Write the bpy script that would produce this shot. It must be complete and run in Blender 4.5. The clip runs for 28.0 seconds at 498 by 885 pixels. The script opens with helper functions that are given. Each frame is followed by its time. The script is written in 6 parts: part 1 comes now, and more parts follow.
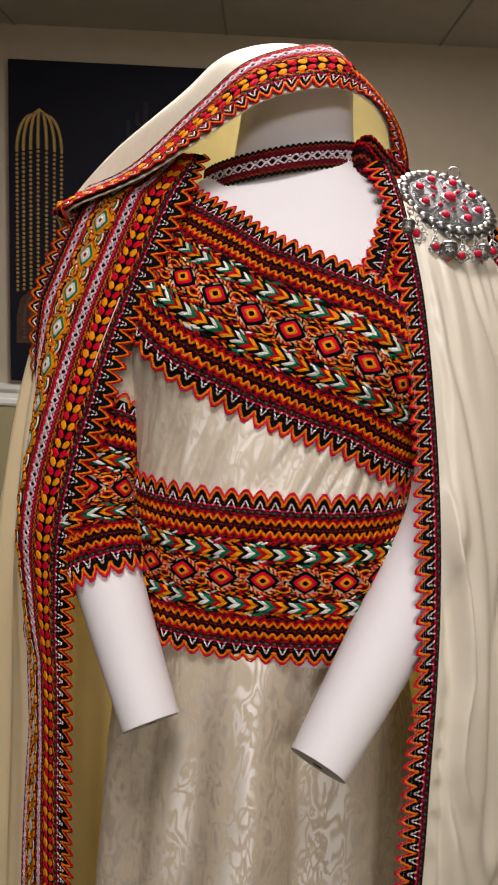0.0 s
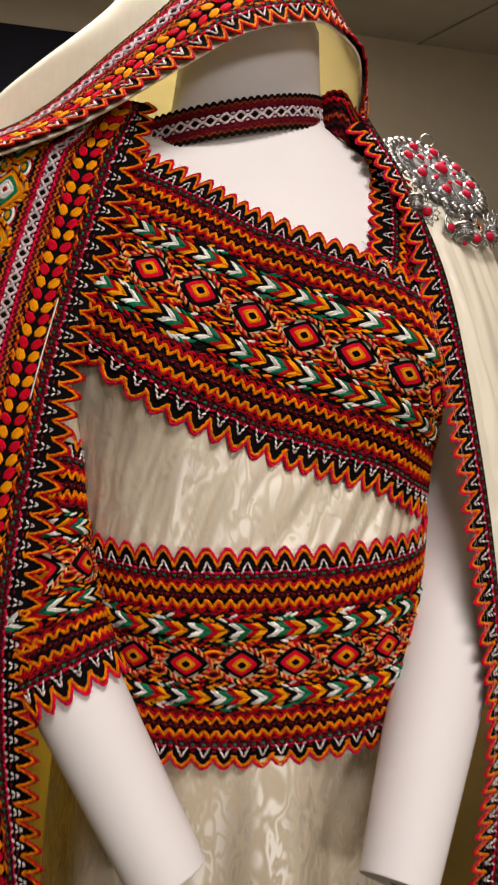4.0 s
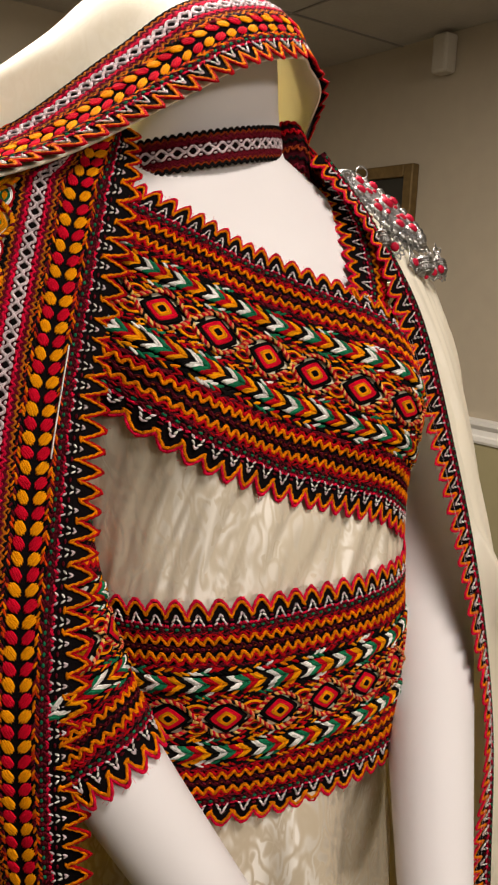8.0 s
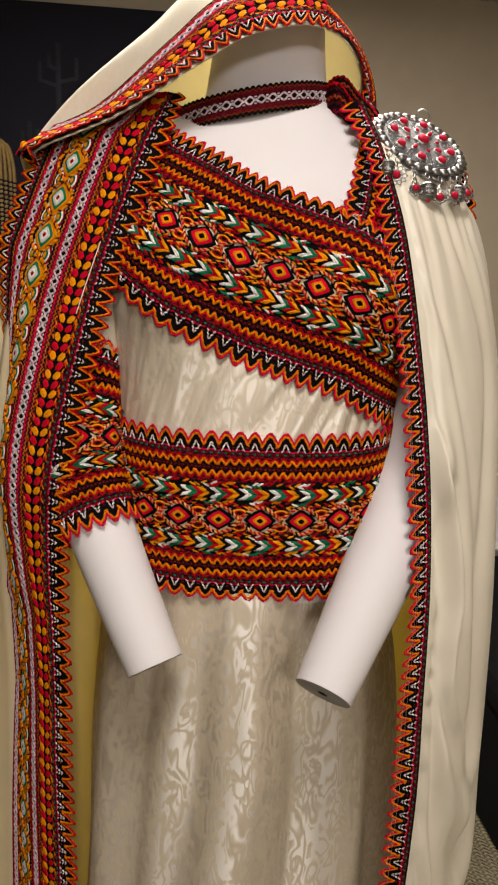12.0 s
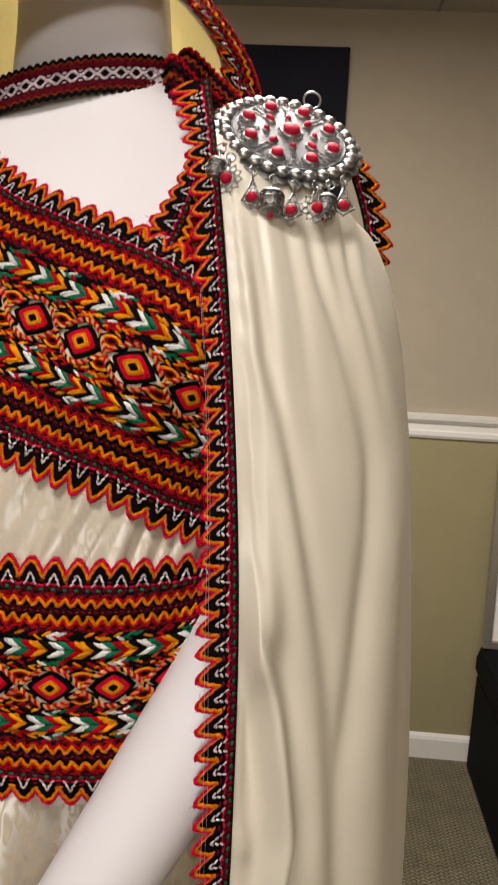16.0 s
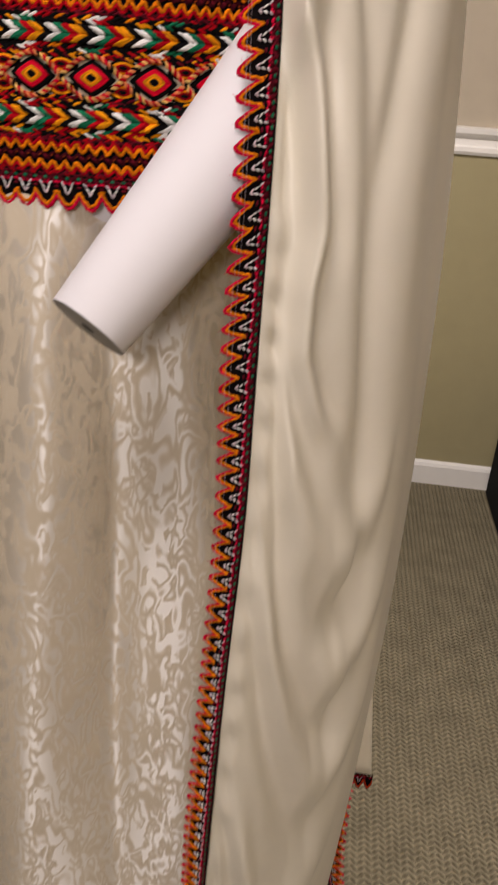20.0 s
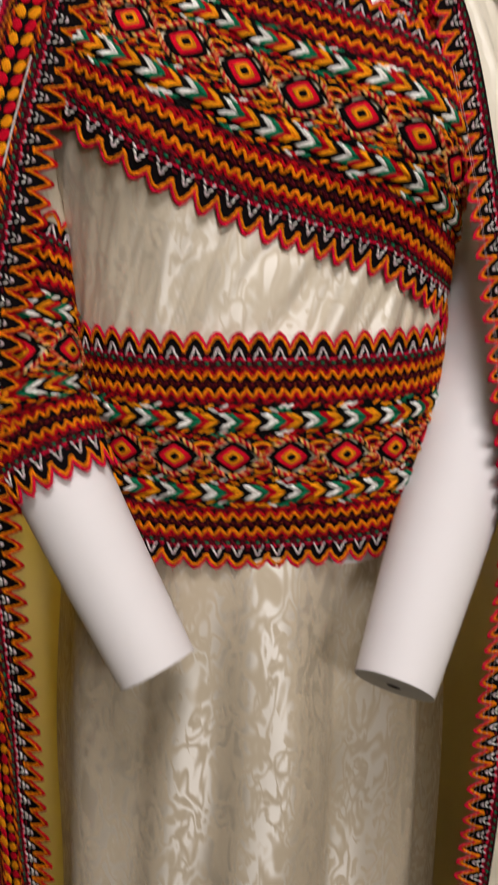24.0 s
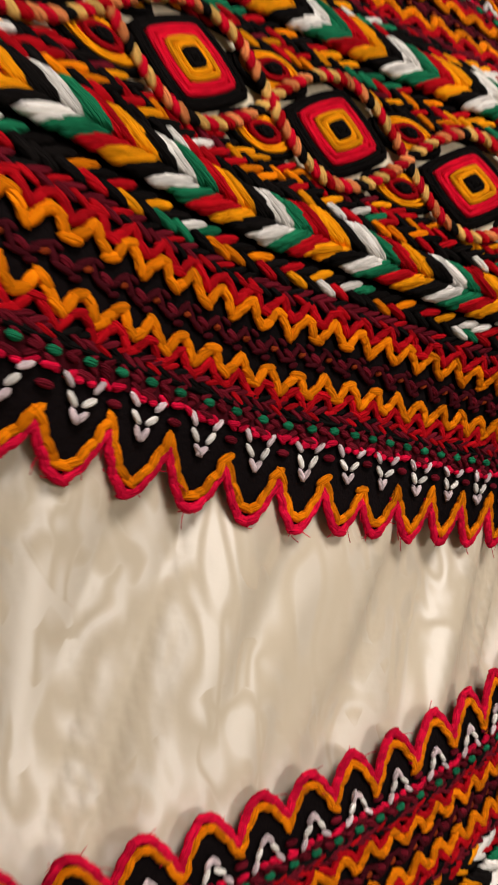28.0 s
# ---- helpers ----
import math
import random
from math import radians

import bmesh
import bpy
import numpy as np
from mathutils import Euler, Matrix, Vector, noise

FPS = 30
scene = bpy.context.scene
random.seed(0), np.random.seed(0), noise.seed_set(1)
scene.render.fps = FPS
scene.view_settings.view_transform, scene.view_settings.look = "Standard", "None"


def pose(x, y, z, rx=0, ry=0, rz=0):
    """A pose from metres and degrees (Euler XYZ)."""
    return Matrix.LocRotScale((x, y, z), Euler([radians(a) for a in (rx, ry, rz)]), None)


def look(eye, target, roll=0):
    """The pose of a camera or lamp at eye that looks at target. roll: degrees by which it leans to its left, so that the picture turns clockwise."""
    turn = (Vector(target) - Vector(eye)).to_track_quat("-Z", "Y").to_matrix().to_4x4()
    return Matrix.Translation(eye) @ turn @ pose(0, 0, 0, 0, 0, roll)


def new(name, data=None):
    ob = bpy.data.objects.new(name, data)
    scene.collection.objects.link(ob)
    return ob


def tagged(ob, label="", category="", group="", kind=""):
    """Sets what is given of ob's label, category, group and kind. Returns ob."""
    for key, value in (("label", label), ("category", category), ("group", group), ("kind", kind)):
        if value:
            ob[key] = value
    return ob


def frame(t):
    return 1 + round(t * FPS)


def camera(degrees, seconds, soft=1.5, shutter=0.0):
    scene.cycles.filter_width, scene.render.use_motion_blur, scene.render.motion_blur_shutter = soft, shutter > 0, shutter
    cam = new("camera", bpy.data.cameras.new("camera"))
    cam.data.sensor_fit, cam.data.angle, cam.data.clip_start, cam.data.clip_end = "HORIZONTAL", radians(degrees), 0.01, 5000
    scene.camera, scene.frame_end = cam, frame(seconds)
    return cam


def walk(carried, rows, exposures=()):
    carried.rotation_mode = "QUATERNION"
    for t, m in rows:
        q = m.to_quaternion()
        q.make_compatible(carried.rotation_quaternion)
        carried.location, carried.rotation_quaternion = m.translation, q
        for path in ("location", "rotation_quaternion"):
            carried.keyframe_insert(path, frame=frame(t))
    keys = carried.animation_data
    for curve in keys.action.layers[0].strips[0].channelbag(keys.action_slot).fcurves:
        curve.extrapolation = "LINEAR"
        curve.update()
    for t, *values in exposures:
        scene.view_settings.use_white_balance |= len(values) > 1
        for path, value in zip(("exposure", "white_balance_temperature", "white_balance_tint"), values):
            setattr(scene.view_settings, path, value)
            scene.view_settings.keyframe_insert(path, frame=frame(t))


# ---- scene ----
cam = camera(35.4, 28.0, 2.0, 0.5)
METRES, EYE, TILT, LEAN, TURN = 2.6, 1.398, -11.35, -2.92, 0.96
ROWS = [
    (0.0, 0.0, 0.0, 0.0, 0.0, 0.0, -0.0),
    (0.5, -0.0175, 0.0049, 0.0023, -2.94, -0.41, 1.01),
    (1.0, -0.0335, 0.0039, 0.0028, -6.34, -1.06, 2.28),
    (1.5, -0.0378, 0.004, 0.0022, -8.11, -1.46, 2.67),
    (2.0, -0.0432, 0.0077, 0.0061, -9.22, -1.44, 2.94),
    (2.5, -0.0542, 0.0087, 0.0063, -11.23, -1.73, 3.19),
    (4.5, -0.076, 0.0939, 0.0228, -23.26, -2.34, 5.55),
    (5.0, -0.0952, 0.1038, 0.0307, -28.18, -2.81, 6.71),
    (5.5, -0.1077, 0.1103, 0.0343, -30.83, -2.93, 6.97),
    (6.0, -0.1103, 0.1121, 0.0345, -32.86, -3.38, 7.27),
    (6.5, -0.1147, 0.1167, 0.0359, -34.53, -3.71, 7.48),
    (7.0, -0.1136, 0.119, 0.0349, -35.91, -4.03, 7.61),
    (7.5, -0.1134, 0.114, 0.0308, -36.82, -4.74, 7.56),
    (8.0, -0.119, 0.106, 0.0374, -37.17, -4.66, 7.23),
    (8.5, -0.111, 0.0988, 0.0368, -35.47, -3.67, 6.96),
    (9.0, -0.0948, 0.0986, 0.0379, -29.82, -2.43, 6.07),
    (9.5, -0.0786, 0.0985, 0.0273, -23.49, -1.75, 5.1),
    (10.0, -0.0753, 0.0897, 0.0238, -18.87, -1.58, 4.21),
    (10.5, -0.072, 0.0605, 0.0145, -15.57, -1.3, 3.09),
    (11.0, -0.0608, 0.0257, 0.0043, -13.44, -2.14, 2.62),
    (11.5, -0.047, 0.0084, 0.0004, -10.84, -2.93, 2.38),
    (13.5, 0.019, -0.0094, -0.0163, 2.05, -3.55, 0.32),
    (14.0, 0.0227, 0.0068, -0.0053, -1.08, -3.05, 2.14),
    (14.5, 0.0284, 0.0178, 0.0032, -5.32, -2.09, 2.76),
    (15.0, 0.0446, 0.043, 0.0136, -4.31, -0.6, 1.36),
    (15.5, 0.0636, 0.0714, 0.0138, -0.28, 0.29, -0.14),
    (16.0, 0.0718, 0.0824, 0.0089, 3.28, 0.13, -0.57),
    (16.5, 0.077, 0.0854, -0.0015, 4.6, -1.0, -0.69),
    (17.0, 0.0789, 0.0829, -0.012, 5.18, -2.61, -1.06),
    (17.5, 0.0821, 0.0818, -0.0246, 5.51, -3.76, -1.53),
    (18.0, 0.0836, 0.081, -0.0354, 5.28, -5.23, -1.74),
    (18.5, 0.0825, 0.0797, -0.0478, 5.23, -7.12, -1.72),
    (19.0, 0.0803, 0.0784, -0.0603, 5.4, -9.27, -2.11),
    (19.5, 0.0773, 0.0759, -0.0732, 5.78, -11.81, -2.48),
    (20.0, 0.074, 0.0709, -0.0802, 6.05, -14.18, -2.18),
    (20.5, 0.0583, 0.0465, -0.0863, 5.17, -16.17, -1.12),
    (22.5, 0.0043, 0.0452, -0.0871, -2.18, -19.07, 2.11),
    (22.6, 0.0016, 0.0497, -0.0813, -2.74, -18.23, 2.31),
    (22.8, -0.0041, 0.0594, -0.0688, -3.95, -16.43, 2.75),
    (23.0, -0.0097, 0.0688, -0.0566, -5.13, -14.67, 3.17),
    (23.5, -0.0216, 0.0738, -0.0343, -8.6, -10.66, 3.69),
    (24.0, -0.0459, 0.0786, -0.0149, -13.7, -8.08, 4.65),
    (24.5, -0.0647, 0.0826, 0.0015, -18.52, -6.52, 5.58),
    (25.0, -0.0761, 0.0839, 0.0087, -22.96, -5.91, 5.64),
    (25.5, -0.0812, 0.0959, 0.0124, -25.58, -5.74, 5.32),
    (26.0, -0.0673, 0.1297, 0.0136, -27.15, -5.66, 6.05),
    (26.5, -0.0536, 0.1549, 0.0161, -29.11, -5.96, 5.82),
    (27.0, -0.0493, 0.1709, 0.0179, -30.4, -6.64, 5.62),
    (27.5, -0.0458, 0.1892, 0.0227, -34.01, -7.54, 8.18),
    (28.0, -0.0382, 0.2069, 0.0227, -39.84, -9.15, 9.55),
]
walk(cam, [(t, pose(0, 0, EYE, TILT, LEAN, TURN) @ pose(METRES * x, METRES * y, METRES * z, 90 + pitch, roll, yaw)) for t, x, y, z, yaw, pitch, roll in ROWS],
     [(0, 0.07, 6250, 12), (2.5, 0.07, 6250, 12), (4.5, 0.10, 6700, 10), (9, 0.10, 6850, 10), (11.5, 0.07, 6700, 10), (15, 0.07, 6500, 10), (18.5, 0.10, 6450, 13), (19.5, 0.18, 6450, 17), (20.5, 0.26, 6450, 17), (22.5, 0.27, 6400, 12), (23.5, 0.13, 6300, 10), (25, 0.11, 6250, 11), (26, 0.12, 6600, 11), (27.2, 0.14, 6850, 11), (28, 0.15, 6650, 11)])

# ---------- light ----------
world = bpy.data.worlds.new("world")
scene.world = world
world.use_nodes = True
world.node_tree.nodes["Background"].inputs[0].default_value = (1.0, 0.93, 0.84, 1)
world.node_tree.nodes["Background"].inputs[1].default_value = 0.02


def area_lamp(name, m, sx, sy, power, colour):
    data = bpy.data.lights.new(name, "AREA")
    data.shape, data.size, data.size_y, data.energy, data.color = "RECTANGLE", sx, sy, power, colour
    ob = new(name, data)
    ob.matrix_world = m
    return ob


WARM = (1.0, 0.92, 0.845)
area_lamp("ceiling_lamp_front", look((-0.05, 0.10, 2.07), (-0.05, 0.10, 0.0)), 0.30, 0.30, 8, WARM)
area_lamp("ceiling_lamp_side", look((0.06, 1.16, 2.07), (0.06, 1.16, 0.0)), 0.4, 0.4, 31, WARM)
area_lamp("ceiling_lamp_back", look((0.28, -1.70, 2.07), (0.20, -1.0, 0.0)), 0.6, 0.6, 44, WARM)

# ---------- materials ----------
LIB = {}


def mat(name, colour, rough=0.7, metal=0.0, var=0.12, scale=40.0, bump=0.3, bscale=300.0, bdist=0.0008, sheen=0.0, spec=0.5,
        island=False, stretch=(1, 1, 1), aniso=0.0, vary=0.0):
    """A plain procedural surface: a base colour that varies at two scales, with a fine relief."""
    if name in LIB:
        return LIB[name]
    m = bpy.data.materials.new(name)
    m.use_nodes = True
    nt = m.node_tree
    b = nt.nodes["Principled BSDF"]
    co = nt.nodes.new("ShaderNodeTexCoord")
    mp = nt.nodes.new("ShaderNodeMapping")
    mp.inputs["Scale"].default_value = stretch
    nt.links.new(co.outputs["Object"], mp.inputs["Vector"])
    n1 = nt.nodes.new("ShaderNodeTexNoise")
    n1.inputs["Scale"].default_value, n1.inputs["Detail"].default_value = scale, 4
    nt.links.new(mp.outputs[0], n1.inputs["Vector"])
    n2 = nt.nodes.new("ShaderNodeTexNoise")
    n2.inputs["Scale"].default_value, n2.inputs["Detail"].default_value = scale / 9, 3
    nt.links.new(mp.outputs[0], n2.inputs["Vector"])
    mix = nt.nodes.new("ShaderNodeMath")
    mix.operation = "ADD"
    nt.links.new(n1.outputs["Fac"], mix.inputs[0])
    nt.links.new(n2.outputs["Fac"], mix.inputs[1])
    ramp = nt.nodes.new("ShaderNodeMapRange")
    ramp.inputs[1].default_value, ramp.inputs[2].default_value = 0.6, 1.4
    ramp.inputs[3].default_value, ramp.inputs[4].default_value = 1 - var, 1 + var
    nt.links.new(mix.outputs[0], ramp.inputs[0])
    val = ramp.outputs[0]
    if vary:
        g = nt.nodes.new("ShaderNodeNewGeometry")
        r2 = nt.nodes.new("ShaderNodeMapRange")
        r2.inputs[3].default_value, r2.inputs[4].default_value = 1 - vary, 1 + vary
        nt.links.new(g.outputs["Random Per Island"], r2.inputs[0])
        mm = nt.nodes.new("ShaderNodeMath")
        mm.operation = "MULTIPLY"
        nt.links.new(val, mm.inputs[0])
        nt.links.new(r2.outputs[0], mm.inputs[1])
        val = mm.outputs[0]
    hsv = nt.nodes.new("ShaderNodeHueSaturation")
    hsv.inputs["Color"].default_value = (*colour, 1)
    nt.links.new(val, hsv.inputs["Value"])
    nt.links.new(hsv.outputs[0], b.inputs["Base Color"])
    b.inputs["Roughness"].default_value, b.inputs["Metallic"].default_value = rough, metal
    b.inputs["Specular IOR Level"].default_value = spec
    b.inputs["Sheen Weight"].default_value = sheen
    if aniso:
        b.inputs["Anisotropic"].default_value = aniso
    if bump:
        n3 = nt.nodes.new("ShaderNodeTexNoise")
        n3.inputs["Scale"].default_value, n3.inputs["Detail"].default_value = bscale, 3
        nt.links.new(mp.outputs[0], n3.inputs["Vector"])
        bp = nt.nodes.new("ShaderNodeBump")
        bp.inputs["Strength"].default_value, bp.inputs["Distance"].default_value = bump, bdist
        nt.links.new(n3.outputs["Fac"], bp.inputs["Height"])
        nt.links.new(bp.outputs[0], b.inputs["Normal"])
    LIB[name] = m
    return m


def yarn(name, colour):
    """Spun thread: fibres run along each strand, with a slight twist."""
    m = mat("yarn_" + name, colour, rough=0.85, var=0.22, scale=260, bump=0, sheen=0.0, spec=0.05, vary=0.25)
    nt = m.node_tree
    b = nt.nodes["Principled BSDF"]
    uv = nt.nodes.new("ShaderNodeUVMap")
    mp = nt.nodes.new("ShaderNodeMapping")
    mp.inputs["Scale"].default_value, mp.inputs["Rotation"].default_value = (220, 2300, 1), (0, 0, 0.30)
    n = nt.nodes.new("ShaderNodeTexNoise")
    n.inputs["Scale"].default_value, n.inputs["Detail"].default_value = 1.0, 3
    nt.links.new(uv.outputs[0], mp.inputs["Vector"])
    nt.links.new(mp.outputs[0], n.inputs["Vector"])
    bp = nt.nodes.new("ShaderNodeBump")
    bp.inputs["Strength"].default_value, bp.inputs["Distance"].default_value = 1.0, 0.0011
    nt.links.new(n.outputs["Fac"], bp.inputs["Height"])
    nt.links.new(bp.outputs[0], b.inputs["Normal"])
    fib = nt.nodes.new("ShaderNodeMapRange")
    fib.inputs[1].default_value, fib.inputs[2].default_value = 0.30, 0.70
    fib.inputs[3].default_value, fib.inputs[4].default_value = 0.78, 1.34
    nt.links.new(n.outputs["Fac"], fib.inputs[0])
    mul = nt.nodes.new("ShaderNodeMath")
    mul.operation = "MULTIPLY"
    hsv = next(x for x in nt.nodes if x.type == "HUE_SAT")
    nt.links.new(hsv.inputs["Value"].links[0].from_socket, mul.inputs[0])
    nt.links.new(fib.outputs[0], mul.inputs[1])
    nt.links.new(mul.outputs[0], hsv.inputs["Value"])
    return m


RED = yarn("red", (0.43, 0.004, 0.010))
ORANGE = yarn("orange", (0.78, 0.205, 0.003))
DEEP = yarn("deep_orange", (0.60, 0.045, 0.005))
YELLOW = yarn("yellow", (0.86, 0.31, 0.005))
BLACK = yarn("black", (0.006, 0.005, 0.005))
WHITE = yarn("white", (0.84, 0.82, 0.80))
GREEN = yarn("green", (0.009, 0.16, 0.075))
MAROON = yarn("maroon", (0.13, 0.007, 0.016))
SCARLET = yarn("scarlet", (0.57, 0.004, 0.022))
GOLD_PALE = yarn("pale_gold", (0.78, 0.46, 0.13))
PALE = yarn("pale_pink", (0.70, 0.58, 0.63))
OCHRE = yarn("ochre", (0.50, 0.13, 0.010))
SALMON = yarn("salmon", (0.74, 0.24, 0.085))
RUST = yarn("rust", (0.24, 0.035, 0.008))
CRIMSON = yarn("crimson", (0.66, 0.006, 0.045))
NIGHT = mat("dark_woven_tape", (0.005, 0.0035, 0.004), rough=0.9, spec=0.05, var=0.35, scale=200, bump=0.6, bscale=700)
TAPE = mat("maroon_woven_tape", (0.050, 0.004, 0.008), rough=0.9, spec=0.05, var=0.35, scale=220, bump=0.6, bscale=700)
CREAM = mat("cream_cotton_tape", (0.70, 0.62, 0.47), rough=0.8, var=0.1, scale=150, bump=0.4, bscale=700)
SATIN = mat("cream_crepe_satin", (0.945, 0.882, 0.755), rough=0.42, var=0.05, scale=30, bump=0.12, bscale=900, bdist=0.0004, sheen=0.15, spec=0.45)
LINING = mat("pale_yellow_lining", (0.60, 0.535, 0.41), rough=0.55, var=0.10, scale=30, bump=0.1, bscale=700, bdist=0.0004)
GREYPLASTIC = mat("grey_limb_end", (0.30, 0.29, 0.28), rough=0.5, var=0.05)
PLASTIC = mat("white_mannequin_shell", (0.85, 0.825, 0.86), rough=0.6, var=0.02, scale=20, bump=0.05, bscale=500, bdist=0.0003, spec=0.25)
WALL_UP = mat("beige_wall_paint", (0.395, 0.338, 0.255), rough=0.8, var=0.05, scale=20, bump=0.25, bscale=220, bdist=0.001)
WALL_LOW = mat("olive_wall_paint", (0.32, 0.278, 0.15), rough=0.75, var=0.05, scale=20, bump=0.25, bscale=220, bdist=0.001)
TRIM = mat("white_trim_paint", (0.78, 0.76, 0.72), rough=0.4, var=0.03, scale=30, bump=0.08, bscale=100)
CEIL = mat("ceiling_tile_board", (0.39, 0.362, 0.325), rough=0.9, var=0.08, scale=90, bump=0.5, bscale=400, bdist=0.001)



def damask(name, colour, show=1.0, gloss=3.0):
    """Satin with a woven figure of broken rings and winding lines that shows by its lesser gloss."""
    m = mat(name, colour, rough=0.4, var=0.05, scale=30, bump=0.1, bscale=900, bdist=0.0003, spec=0.5, sheen=0.1)
    nt = m.node_tree
    b = nt.nodes["Principled BSDF"]
    co = nt.nodes.new("ShaderNodeTexCoord")
    mp = nt.nodes.new("ShaderNodeMapping")
    mp.inputs["Scale"].default_value = (1.0, 1.0, 0.42)
    nt.links.new(co.outputs["Object"], mp.inputs["Vector"])

    def math_node(op, *args):
        n = nt.nodes.new("ShaderNodeMath")
        n.operation = op
        for i, v in enumerate(args):
            if isinstance(v, (int, float)):
                n.inputs[i].default_value = v
            else:
                nt.links.new(v, n.inputs[i])
        return n.outputs[0]

    def wave(scale, detail, distortion):
        n = nt.nodes.new("ShaderNodeTexNoise")
        n.inputs["Scale"].default_value, n.inputs["Detail"].default_value, n.inputs["Distortion"].default_value = scale, detail, distortion
        nt.links.new(mp.outputs[0], n.inputs["Vector"])
        return n.outputs["Fac"]

    def line(value, centre, half):
        r = nt.nodes.new("ShaderNodeMapRange")
        r.inputs[1].default_value, r.inputs[2].default_value = half * 1.25, half * 0.2
        nt.links.new(math_node("ABSOLUTE", math_node("SUBTRACT", value, centre)), r.inputs[0])
        return r.outputs[0]
    n1, n2, n3 = wave(66, 1.5, 0.6), wave(112, 1.1, 0.4), wave(46, 0.0, 0.0)
    some = math_node("GREATER_THAN", n3, 0.46)
    mask = math_node("MAXIMUM", line(n1, 0.56, 0.055), math_node("MULTIPLY", line(n2, 0.42, 0.058), some))
    mask = math_node("MAXIMUM", mask, math_node("MULTIPLY", line(n1, 0.40, 0.048), math_node("GREATER_THAN", n2, 0.47)))
    mask = math_node("MULTIPLY", mask, show)
    for socket, low, high in (("Roughness", 0.64, 0.76), ("Specular IOR Level", 1.0, 0.15), ("IOR", gloss, 1.5)):
        r = nt.nodes.new("ShaderNodeMapRange")
        r.inputs[3].default_value, r.inputs[4].default_value = low, high
        nt.links.new(mask, r.inputs[0])
        nt.links.new(r.outputs[0], b.inputs[socket])
    tone = nt.nodes.new("ShaderNodeMapRange")
    tone.inputs[3].default_value, tone.inputs[4].default_value = 1.0, 0.96
    nt.links.new(mask, tone.inputs[0])
    hsv = next(x for x in nt.nodes if x.type == "HUE_SAT")
    nt.links.new(math_node("MULTIPLY", hsv.inputs["Value"].links[0].from_socket, tone.outputs[0]), hsv.inputs["Value"])
    return m


def streaked(m, rough, spec, aniso=0.94):
    """Gives satin its gloss, drawn out along the hang of the cloth."""
    nt = m.node_tree
    b = nt.nodes["Principled BSDF"]
    tg = nt.nodes.new("ShaderNodeTangent")
    tg.direction_type, tg.axis = "RADIAL", "Z"
    nt.links.new(tg.outputs[0], b.inputs["Tangent"])
    b.inputs["Anisotropic"].default_value, b.inputs["Anisotropic Rotation"].default_value = aniso, 0.25
    if rough:
        b.inputs["Roughness"].default_value, b.inputs["Specular IOR Level"].default_value = rough, spec


DAMASK = damask("cream_damask_satin", (0.65, 0.56, 0.43))


def thin(m, colour, share):
    """Lets some light through a cloth."""
    nt = m.node_tree
    out = next(n for n in nt.nodes if n.type == "OUTPUT_MATERIAL")
    tr = nt.nodes.new("ShaderNodeBsdfTranslucent")
    tr.inputs[0].default_value = (*colour, 1)
    mx = nt.nodes.new("ShaderNodeMixShader")
    mx.inputs[0].default_value = share
    nt.links.new(nt.nodes["Principled BSDF"].outputs[0], mx.inputs[1])
    nt.links.new(tr.outputs[0], mx.inputs[2])
    nt.links.new(mx.outputs[0], out.inputs["Surface"])


BODICE = damask("cream_damask_bodice_satin", (0.68, 0.60, 0.475), 0.8, 2.5)
HOODCLOTH = damask("cream_damask_hood_satin", (0.90, 0.84, 0.71), 0.6, 1.7)
BACKCLOTH = mat("cape_back_satin", (0.95, 0.86, 0.67), rough=0.5, var=0.06, scale=30, bump=0.12, bscale=900, bdist=0.0004, sheen=0.1)
streaked(DAMASK, 0, 0, 0.84)
streaked(BODICE, 0, 0, 0.80)
streaked(SATIN, 0.40, 0.8, 0.6)
thin(LINING, (0.90, 0.83, 0.55), 0.28)
streaked(HOODCLOTH, 0, 0, 0.5)
thin(HOODCLOTH, (0.97, 0.91, 0.60), 0.20)
thin(BACKCLOTH, (0.97, 0.84, 0.28), 0.48)
thin(SATIN, (0.97, 0.91, 0.60), 0.17)

# ---------- mesh helpers ----------


def mesh_object(name, verts, faces, mats, index=None, smooth=True, uv=None):
    me = bpy.data.meshes.new(name)
    me.from_pydata([tuple(v) for v in verts], [], [tuple(f) for f in faces])
    for m in mats:
        me.materials.append(m)
    if index is not None:
        me.polygons.foreach_set("material_index", index)
    me.polygons.foreach_set("use_smooth", [smooth] * len(me.polygons))
    if uv is not None:
        lay = me.uv_layers.new(name="strand")
        idx = np.zeros(len(me.loops), dtype=np.int32)
        me.loops.foreach_get("vertex_index", idx)
        lay.data.foreach_set("uv", np.asarray(uv, dtype=np.float32)[idx].ravel())
    me.update()
    return new(name, me)


def under(ob, parent, label=""):
    ob.parent = parent
    if label:
        ob["label"] = label
    return ob


def part(name, bm, material, parent, label="", smooth=False):
    me = bpy.data.meshes.new(name)
    bm.normal_update()
    bm.to_mesh(me)
    bm.free()
    for m in material if isinstance(material, (list, tuple)) else [material]:
        me.materials.append(m)
    me.polygons.foreach_set("use_smooth", [smooth] * len(me.polygons))
    ob = new(name, me)
    if parent:
        ob.parent = parent
    if label:
        ob["label"] = label
    return ob


